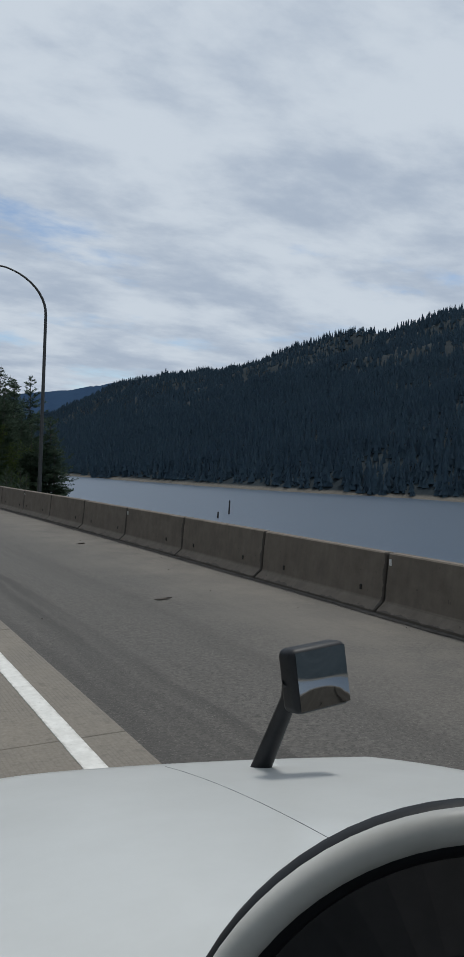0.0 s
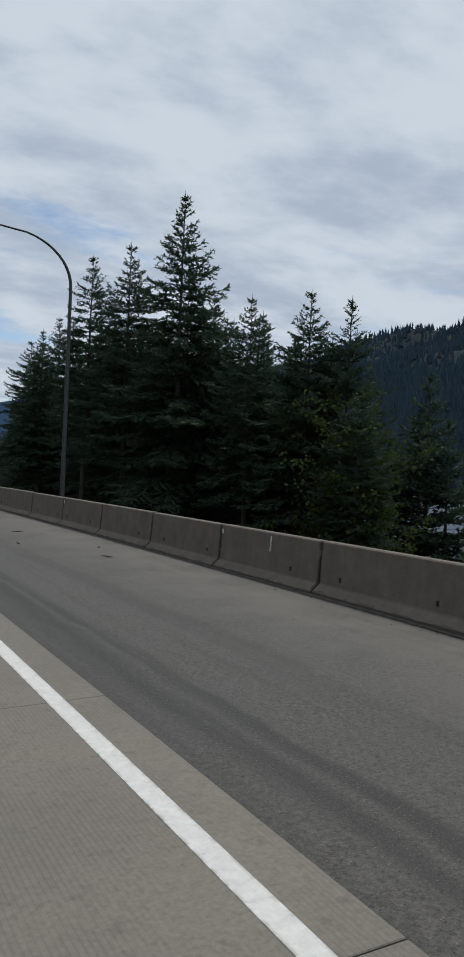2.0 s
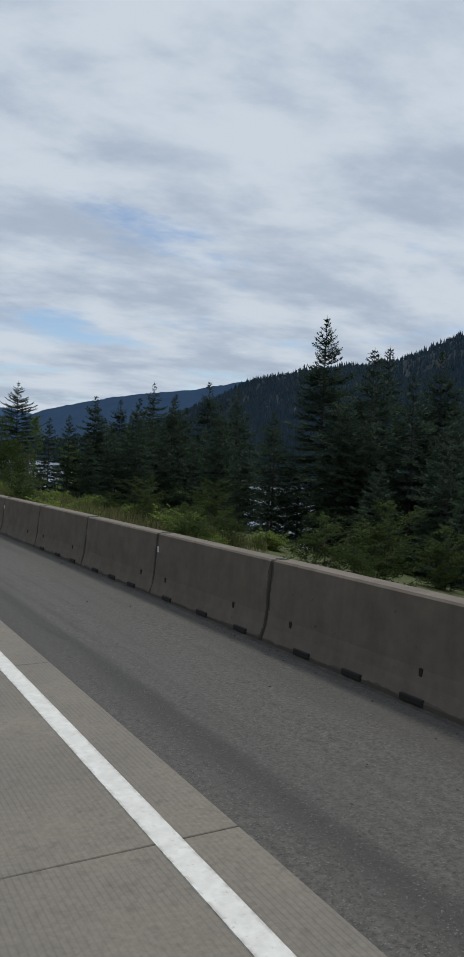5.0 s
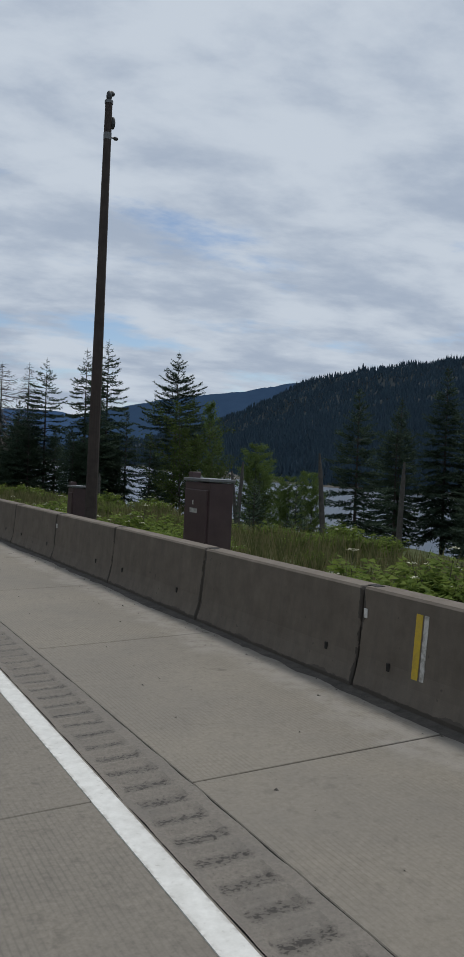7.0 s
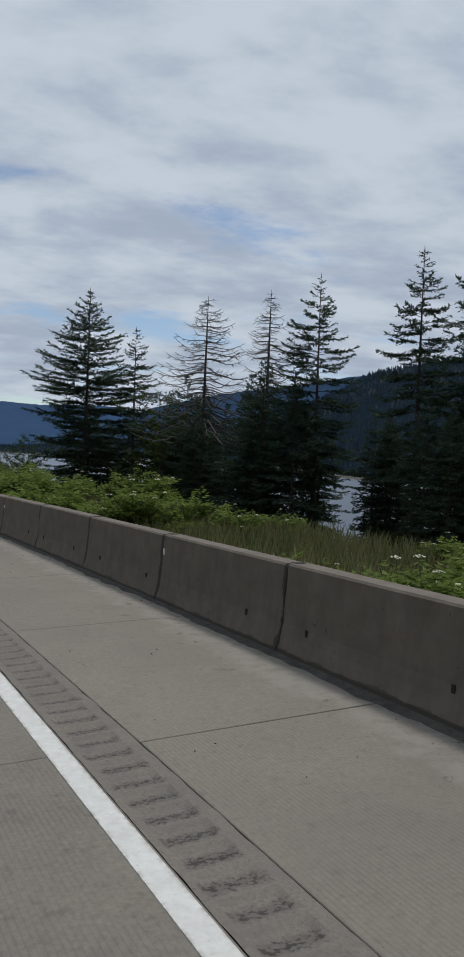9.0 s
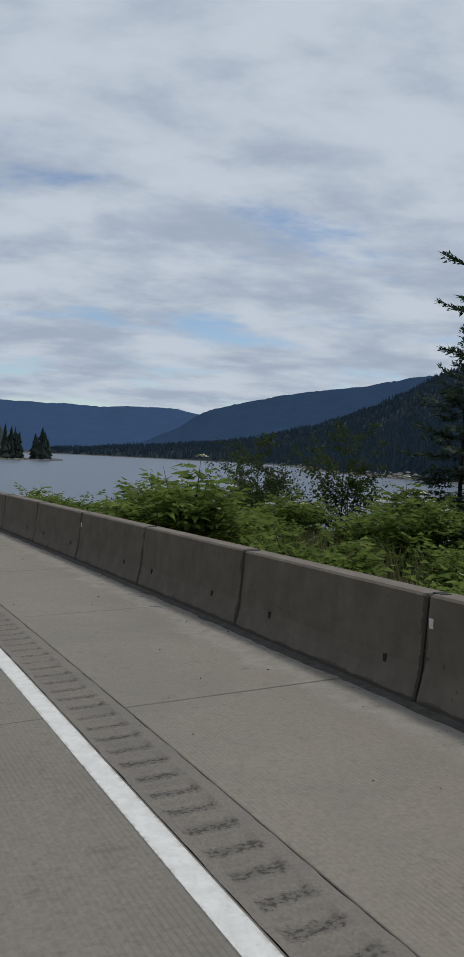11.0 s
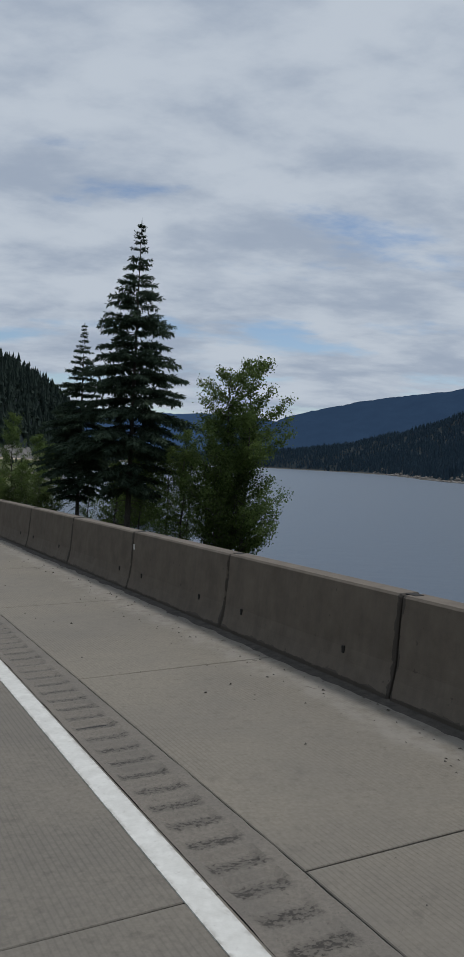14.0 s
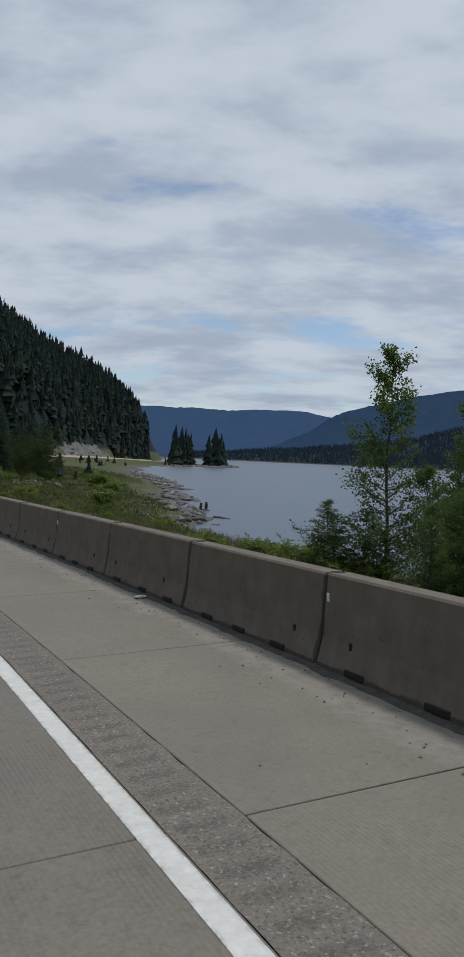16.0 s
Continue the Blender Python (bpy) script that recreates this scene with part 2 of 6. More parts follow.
def wear():
    # rubber and oil streaks on the asphalt, broken edge beside the slabs
    s, lat, calc, rough, fade, soil, streak = along_road(ASPHALT)
    for middle, half, soft, wave, amount in ((0.5, 0.35, 0.7, 0.2, 0.6), (1.05, 0.06, 0.14, 0.5, 0.85), (1.4, 0.05, 0.12, 0.5, 0.85), (2.75, 0.08, 0.3, 0.6, 0.45)):
        m = calc("MULTIPLY", band(lat, calc, fade, rough, middle, half, soft, wave), fade(streak(0.6), -0.2, 0.12, amount))
        soil(m, (0.036, 0.034, 0.031))
    soil(calc("MULTIPLY", fade(lat, 3.4, 5.4), fade(rough(0.8), -0.15, 0.2, 0.6)), (0.17, 0.152, 0.128))
    soil(fade(streak(1.6), 0.0, 0.2, 0.4), (0.05, 0.047, 0.042))
    soil(fade(rough(60, 2), 0.1, 0.18, 0.5), (0.19, 0.178, 0.157))
    soil(fade(rough(40, 3), 0.06, 0.17, 0.75), (0.024, 0.022, 0.02))
    soil(calc("MULTIPLY", fade(lat, 2.2, 4.6), fade(rough(0.5), -0.25, 0.12, 0.55)), (0.135, 0.122, 0.104))
    # rubber in the wheel tracks and dirt on the slabs
    for m0, amount in ((LANE, 0.4), (CONCRETE, 0.3)):
        s, lat, calc, rough, fade, soil, streak = along_road(m0)
        soil(fade(rough(9.0, 8), 0.02, 0.22, amount), (0.075, 0.067, 0.056))
        if m0 is CONCRETE:
            soil(calc("MULTIPLY", fade(calc("ADD", lat, calc("MULTIPLY", rough(1.3, 6), 1.1)), 2.45, 2.75), fade(rough(5, 6), -0.2, 0.1, 0.5)), (0.27, 0.252, 0.225))
            soil(calc("MULTIPLY", fade(lat, 2.1, 2.5), fade(rough(1.9, 6), 0.14, 0.18, 0.75)), (0.085, 0.076, 0.064))
            soil(fade(rough(55, 2), 0.2, 0.24, 0.6), (0.05, 0.045, 0.038))
    # milled grooves, with grit and the groove's shade put into the colour
    s, lat, calc, rough, fade, soil, streak = along_road(RUMBLE)
    beat = calc("SINE", calc("MULTIPLY", s, 2 * math.pi / 0.305))
    rag = calc("ADD", calc("MULTIPLY", rough(34, 6), 3.4), calc("MULTIPLY", rough(2.6, 2), 1.2))
    cut = fade(calc("ADD", beat, rag), -0.7, 0.7)
    cut = calc("MULTIPLY", cut, fade(calc("ADD", lat, calc("MULTIPLY", rough(5), 0.16)), 0.15, 0.2))
    cut = calc("MULTIPLY", cut, calc("SUBTRACT", 1.0, fade(calc("ADD", lat, calc("MULTIPLY", rough(6), 0.2)), 0.5, 0.58)))
    worn = fade(s, 482, 493)
    soil(calc("MULTIPLY", cut, calc("SUBTRACT", 0.5, calc("MULTIPLY", worn, 0.2))), (0.075, 0.067, 0.056))
    fleck = fade(calc("ADD", rough(26, 5), calc("MULTIPLY", beat, 0.07)), 0.02, 0.13)
    soil(calc("MULTIPLY", calc("MULTIPLY", cut, fleck), calc("SUBTRACT", 0.9, calc("MULTIPLY", worn, 0.55))), (0.03, 0.026, 0.022))
    soil(calc("MULTIPLY", fade(rough(38, 3), 0.04, 0.12), calc("MULTIPLY", worn, 0.75)), (0.065, 0.057, 0.047))
    soil(calc("MULTIPLY", fade(rough(30, 3), 0.08, 0.16), calc("MULTIPLY", worn, 0.7)), (0.3, 0.275, 0.235))
    soil(fade(rough(28, 4), 0.1, 0.2, 0.5), (0.07, 0.062, 0.052))
    # scuffed paint
    s, lat, calc, rough, fade, soil, streak = along_road(PAINT)
    soil(calc("MULTIPLY", fade(calc("ABSOLUTE", calc("ADD", lat, 0.012)), 0.055, 0.1), fade(rough(11, 8), -0.08, 0.12, 0.75)), (0.24, 0.22, 0.19))
    soil(fade(rough(20, 8), 0.1, 0.25, 0.6), (0.26, 0.24, 0.21))


wear()


def land_mat():
    """Roadside grass and soil, bare stones along the water, forest floor higher up."""
    m = bpy.data.materials.new("land")
    m.use_nodes = True
    nt = m.node_tree
    N, L = nt.nodes.new, nt.links.new
    b = nt.nodes["Principled BSDF"]
    b.inputs["Roughness"].default_value, b.inputs["Specular IOR Level"].default_value = 0.97, 0.15
    pos = N("ShaderNodeNewGeometry").outputs["Position"]
    sep = N("ShaderNodeSeparateXYZ")
    L(pos, sep.inputs[0])

    def tex(scale, lo, hi, detail=8):
        n = N("ShaderNodeTexNoise")
        n.inputs["Scale"].default_value, n.inputs["Detail"].default_value, n.inputs["Roughness"].default_value = scale, detail, 0.65
        L(pos, n.inputs["Vector"])
        r = N("ShaderNodeMapRange")
        r.inputs["From Min"].default_value, r.inputs["From Max"].default_value = lo, hi
        L(n.outputs["Fac"], r.inputs["Value"])
        return r.outputs[0]

    def mixed(f, a, c):
        x = N("ShaderNodeMix"); x.data_type = "RGBA"
        L(f, x.inputs["Factor"])
        for key, v in (("A", a), ("B", c)):
            if isinstance(v, tuple):
                x.inputs[key].default_value = (*v, 1)
            else:
                L(v, x.inputs[key])
        return x.outputs["Result"]

    def height(lo, hi, wobble):
        n = N("ShaderNodeMath"); n.operation = "MULTIPLY_ADD"
        L(tex(0.12, 0.0, 1.0), n.inputs[0]); n.inputs[1].default_value = wobble
        L(sep.outputs["Z"], n.inputs[2])
        r = N("ShaderNodeMapRange")
        r.inputs["From Min"].default_value, r.inputs["From Max"].default_value = lo + wobble / 2, hi + wobble / 2
        L(n.outputs[0], r.inputs["Value"])
        return r.outputs[0]

    grass = mixed(tex(0.5, 0.3, 0.7), (0.042, 0.062, 0.022), (0.1, 0.105, 0.048))
    stones = mixed(tex(2.5, 0.35, 0.65), (0.06, 0.055, 0.048), (0.155, 0.145, 0.126))
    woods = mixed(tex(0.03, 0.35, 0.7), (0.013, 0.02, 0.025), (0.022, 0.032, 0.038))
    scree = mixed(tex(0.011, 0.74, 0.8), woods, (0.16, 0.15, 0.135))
    col = mixed(height(-9.85, -9.19, 0.8), stones, grass)
    side = N("ShaderNodeMapRange")
    side.inputs["From Min"].default_value, side.inputs["From Max"].default_value = 121, 127
    away = N("ShaderNodeMath"); away.operation = "MULTIPLY_ADD"
    over = N("ShaderNodeMath"); over.operation = "GREATER_THAN"; over.inputs[1].default_value = 2440
    L(sep.outputs["Y"], over.inputs[0]); L(over.outputs[0], away.inputs[0])
    away.inputs[1].default_value = 3000
    L(sep.outputs["X"], away.inputs[2]); L(away.outputs[0], side.inputs["Value"])
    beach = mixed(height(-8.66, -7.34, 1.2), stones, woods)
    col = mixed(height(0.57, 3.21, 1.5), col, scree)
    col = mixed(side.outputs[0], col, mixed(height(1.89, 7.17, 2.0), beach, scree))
    L(col, b.inputs["Base Color"])
    bp = N("ShaderNodeBump")
    bp.inputs["Strength"].default_value, bp.inputs["Distance"].default_value = 0.8, 0.25
    L(tex(1.5, 0.0, 1.0), bp.inputs["Height"]); L(bp.outputs[0], b.inputs["Normal"])
    return m


LAND = land_mat()


# ---- mesh helpers ----
def obj(name, verts, faces, material, parent=None, label="", smooth=False):
    me = bpy.data.meshes.new(name)
    me.from_pydata([tuple(v) for v in verts], [], faces)
    me.materials.append(material)
    if smooth:
        me.shade_smooth()
    o = new(name, me)
    if parent:
        o.parent = parent
    return tagged(o, label) if label else o


def part(name, bm, material, parent, label="", smooth=False):
    me = bpy.data.meshes.new(name)
    bm.to_mesh(me)
    bm.free()
    me.materials.append(material)
    if smooth:
        me.shade_smooth()
    o = new(name, me)
    o.parent = parent
    return tagged(o, label) if label else o


def thing(name, place, label, category, group="", kind=""):
    e = new(name)
    e.empty_display_size = 0.2
    e.location = place
    return tagged(e, label, category, group, kind)


# ---- the lie of the land ----
# shorelines as (y, x), and the crest across the lake as (y, x, z)
NEAR_SHORE = [(-400, 24), (0, 21), (41, 21), (82, 20), (124, 22), (168, 29), (223, 31), (251, 15), (277, -10), (304, -26), (341, -46), (380, -61), (397, -71), (432, -90), (457, -91), (467, -93), (535, -97), (573, -104), (616, -112), (700, -122), (800, -124), (860, -102), (900, -85), (960, -84), (1000, -100), (1040, -135), (1105, -150), (1300, -180), (1600, -190), (2500, -60), (3300, 60)]
FAR_SHORE = [(-400, 215), (0, 215), (260, 225), (330, 190), (480, 165), (640, 150), (830, 140), (1000, 152), (1300, 205), (1550, 245), (1800, 240), (1960, 180), (2060, 60), (2130, -60), (2220, -260), (3300, -400)]
RIDGE = [(-600, 900, 250), (500, 890, 262), (919, 846, 242), (988, 812, 228), (1034, 752, 225), (1083, 717, 208), (1156, 695, 197), (1220, 685, 180), (1455, 664, 193), (1627, 642, 194), (1795, 620, 191), (1900, 620, 172), (2005, 622, 140), (2150, 590, 85), (2400, 540, 32), (3300, 480, 10)]
WATER = -7.0


def lumps(x, y, size, seed=0.0):
    """Smooth uneven relief between about -1 and 1, at the given size in metres."""
    x, y = np.asarray(x) / size, np.asarray(y) / size
    v = 0.0
    for i, (a, b, c) in enumerate(((1.0, 0.35, 1.3), (-0.6, 1.1, 4.2), (1.7, -1.3, 2.2), (0.4, 2.3, 0.7), (2.9, 1.1, 5.1))):
        v = v + np.sin(a * x * 2.2 + b * y * 2.2 + c + seed * (i + 1)) / (1 + 0.6 * i)
    return v / 2.4


def land(x, y):
    """Height of the ground at x, y (arrays)."""
    x, y = np.asarray(x, float), np.asarray(y, float)
    near = np.interp(y, *np.array(NEAR_SHORE).T)
    far = np.interp(y, *np.array(FAR_SHORE).T)
    ry, rx, rz = np.array(RIDGE).T
    ridge_x, ridge_z = np.interp(y, ry, rx), np.interp(y, ry, rz)
    near = near + 2.5 * lumps(x * 0, y, 14)
    far = far + 5 * lumps(x * 0, y, 40, 2)
    lat = np.hypot(x + PLAN_RADIUS, y) - PLAN_RADIUS
    # bed of the lake
    z = np.full(x.shape, WATER - 2.5)
    # land on the road's side
    d = near - x
    shelf = np.clip(d / np.maximum(near - (x - lat) - 9.0, 6.0), 0, 1)
    level = plan_rise(np.arctan2(y, x + PLAN_RADIUS) * PLAN_RADIUS)
    level = level - np.interp(y, (40, 60, 118, 135, 285, 310, 372, 392), (1.6, 0.6, 0.6, 0.0, 0.0, 2.4, 2.4, 0.6))
    bank = WATER - 0.2 + (6.95 + level) * (1 - (1 - shelf) ** 1.6) + 0.35 * lumps(x, y, 7) * np.clip(d / 4, 0, 1)
    bank = np.where(y > 470, np.minimum(bank, WATER + 0.13 * np.clip(d, 0, 24) + 0.012 * d + 0.8 * np.clip(d / 3, 0, 1)) * np.clip((y - 470) / 60, 0, 1) + bank * (1 - np.clip((y - 470) / 60, 0, 1)), bank)
    z = np.where(d > 0, bank, np.maximum(z, WATER - 0.2 + d * 0.3))
    # wooded hill ahead
    foot = np.interp(y, (450, 560, 900, 1200, 1500, 1800, 2200), (-420, -300, -205, -165, -190, -300, -500))
    into = np.clip(foot - x, 0, 420)
    hill = (0.57 * into + 44 * (1 - np.exp(-into / 15))) * np.clip((y - 520) / 160, 0, 1)
    z = np.where(d > 0, z + hill * (1 + 0.08 * lumps(x, y, 90)), z)
    # hillside behind the other carriageway
    z = np.where(lat < -24, z + np.clip(-24 - lat, 0, 300) * 0.5 * np.clip((620 - y) / 200, 0, 1), z)
    # mountain across the lake
    e = x - far
    u = np.clip(e / (ridge_x - far), 0, 2)
    climb = np.where(u < 1, 0.9 * u + 0.1 * u * u, 1 - 0.55 * (u - 1))
    gully = 1 + (0.10 * lumps(x, y, 130, 1) + 0.05 * lumps(x, y, 45, 3)) * np.clip(u * (1.05 - u) * 4, 0, 1)
    mount = WATER - 0.2 + np.clip(e, 0, 30) * 0.06 + (ridge_z - WATER) * climb * gully + 4 * lumps(x, y, 60, 5) * np.clip(u, 0, 1)
    z = np.where(e > -6, np.maximum(z, mount), z)
    # roadbed
    along = np.arctan2(y, x + PLAN_RADIUS) * PLAN_RADIUS
    bed = BANK * lat - 0.25 + plan_rise(along)
    k = np.clip((lat - 3.6) / 4.0, 0, 1)
    k = np.where(lat < -14, np.clip((-14 - lat) / 6, 0, 1), k)
    k = np.where(y > 640, 1, k)
    return bed * (1 - k) + z * k


def ground():
    xs = np.concatenate([np.arange(-1500, -400, 50), np.arange(-400, -160, 12), np.arange(-160, 62, 2.0), np.arange(62, 240, 8), np.arange(240, 960, 16), np.arange(960, 2400, 60)])
    ys = np.concatenate([np.arange(-600, -40, 40), np.arange(-40, 620, 2.6), np.arange(620, 1300, 11), np.arange(1300, 2200, 24), np.arange(2200, 4600, 80)])
    X, Y = np.meshgrid(xs, ys)
    Z = land(X, Y)
    nx, ny = len(xs), len(ys)
    verts = np.stack([X, Y, Z], -1).reshape(-1, 3).tolist()
    faces = [(j * nx + i, j * nx + i + 1, (j + 1) * nx + i + 1, (j + 1) * nx + i) for j in range(ny - 1) for i in range(nx - 1)]
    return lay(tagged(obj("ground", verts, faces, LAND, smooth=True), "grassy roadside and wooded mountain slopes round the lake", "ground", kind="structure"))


def ground_z(x, y):
    return float(land(np.array([x]), np.array([y]))[0])


ground()


def lake():
    m = bpy.data.materials.new("lake_water")
    m.use_nodes = True
    nt = m.node_tree
    b = nt.nodes["Principled BSDF"]
    b.inputs["Base Color"].default_value = (0.05, 0.075, 0.11, 1)
    b.inputs["Roughness"].default_value = 0.3
    b.inputs["IOR"].default_value = 1.33
    pos = nt.nodes.new("ShaderNodeNewGeometry").outputs["Position"]
    last = None
    for scale, dist, stretch in ((1.6, 0.02, 2.6), (0.22, 0.05, 2.0)):
        mp = nt.nodes.new("ShaderNodeMapping")
        mp.inputs["Rotation"].default_value = (0, 0, radians(25))
        mp.inputs["Scale"].default_value = (1, stretch, 1)
        nt.links.new(pos, mp.inputs["Vector"])
        n = nt.nodes.new("ShaderNodeTexNoise")
        n.inputs["Scale"].default_value, n.inputs["Detail"].default_value = scale, 4
        nt.links.new(mp.outputs[0], n.inputs["Vector"])
        bp = nt.nodes.new("ShaderNodeBump")
        bp.inputs["Strength"].default_value, bp.inputs["Distance"].default_value = 0.8, dist
        nt.links.new(n.outputs["Fac"], bp.inputs["Height"])
        if last:
            nt.links.new(last.outputs[0], bp.inputs["Normal"])
        last = bp
    nt.links.new(last.outputs[0], b.inputs["Normal"])
    v = [(-320, -500, WATER), (300, -500, WATER), (420, 5600, WATER), (-320, 5600, WATER)]
    lay(tagged(obj("lake", v, [(0, 1, 2, 3)], m), "calm grey-blue mountain lake with small ripples", "lake", kind="structure"))


lake()




# ---- plants ----
def foliage_mat(name, a, b, scale=1.0, glow=0.35, vary=0.3):
    """Leaves or needles: two tones, varied from leaf to leaf, letting a little light through."""
    m = bpy.data.materials.new(name)
    m.use_nodes = True
    nt = m.node_tree
    N, L = nt.nodes.new, nt.links.new
    out, p = nt.nodes["Material Output"], nt.nodes["Principled BSDF"]
    p.inputs["Roughness"].default_value, p.inputs["Specular IOR Level"].default_value = 0.8, 0.08
    n = N("ShaderNodeTexNoise")
    n.inputs["Scale"].default_value, n.inputs["Detail"].default_value = scale, 3
    L(N("ShaderNodeTexCoord").outputs["Object"], n.inputs["Vector"])
    mix = N("ShaderNodeMix"); mix.data_type = "RGBA"
    mix.inputs["A"].default_value, mix.inputs["B"].default_value = (*a, 1), (*b, 1)
    add = N("ShaderNodeMath"); add.operation = "MULTIPLY_ADD"
    L(N("ShaderNodeNewGeometry").outputs["Random Per Island"], add.inputs[0])
    add.inputs[1].default_value = vary * 2
    sub = N("ShaderNodeMath"); sub.operation = "SUBTRACT"; sub.inputs[1].default_value = vary
    L(n.outputs["Fac"], sub.inputs[0]); L(sub.outputs[0], add.inputs[2])
    L(add.outputs[0], mix.inputs["Factor"])
    L(mix.outputs["Result"], p.inputs["Base Color"])
    t = N("ShaderNodeBsdfTranslucent")
    L(mix.outputs["Result"], t.inputs["Color"])
    s = N("ShaderNodeMixShader"); s.inputs[0].default_value = glow
    L(p.outputs[0], s.inputs[1]); L(t.outputs[0], s.inputs[2]); L(s.outputs[0], out.inputs["Surface"])
    return m


NEEDLE = foliage_mat("needles", (0.033, 0.054, 0.041), (0.074, 0.106, 0.068), 0.5, 0.28)
LEAF = foliage_mat("cottonwood_leaves", (0.065, 0.105, 0.032), (0.17, 0.23, 0.075), 0.9, 0.45)
BUSH = foliage_mat("shrub_leaves", (0.062, 0.105, 0.021), (0.19, 0.24, 0.056), 1.2, 0.45)
ALDER_LEAF = foliage_mat("alder_leaves", (0.032, 0.055, 0.018), (0.085, 0.115, 0.034), 0.9, 0.38)
GRASS = foliage_mat("grass_blades", (0.07, 0.09, 0.03), (0.2, 0.175, 0.09), 0.4, 0.35, 0.45)
FLOWER = mat("cream_flowers", (0.6, 0.58, 0.45), 0.8, (0.42, 0.42, 0.3), 30, 4)
DEADWOOD = mat("bare_wood", (0.055, 0.05, 0.046), 0.95, (0.11, 0.102, 0.094), 8, 6, 0.01, 20)


class Soup:
    """Collects small faces for one mesh."""

    def __init__(self):
        self.v, self.f = [], []

    def kite(self, p, q, side, width, at=0.45):
        m = p.lerp(q, at)
        i = len(self.v)
        self.v += [p, m + side * width, q, m - side * width]
        self.f.append((i, i + 1, i + 2, i + 3))

    def dart(self, p, q, side, width):
        m = p.lerp(q, 0.3)
        i = len(self.v)
        self.v += [m + side * width, q, m - side * width]
        self.f.append((i, i + 1, i + 2))

    def tube(self, pts, radii, n=5):
        i0 = len(self.v)
        for k, (p, r) in enumerate(zip(pts, radii)):
            d = (pts[min(k + 1, len(pts) - 1)] - pts[max(k - 1, 0)]).normalized()
            a = d.orthogonal().normalized() if k == 0 else (a - d * a.dot(d)).normalized()
            b = d.cross(a)
            for j in range(n):
                w = 2 * math.pi * j / n
                self.v.append(p + (a * math.cos(w) + b * math.sin(w)) * r)
        for k in range(len(pts) - 1):
            for j in range(n):
                self.f.append((i0 + k * n + j, i0 + k * n + (j + 1) % n, i0 + (k + 1) * n + (j + 1) % n, i0 + (k + 1) * n + j))

    def mesh(self, name, material, parent, label="", smooth=False):
        return obj(name, self.v, self.f, material, parent, label, smooth)


def vec(a, el):
    return Vector((math.cos(a) * math.cos(el), math.sin(a) * math.cos(el), math.sin(el)))


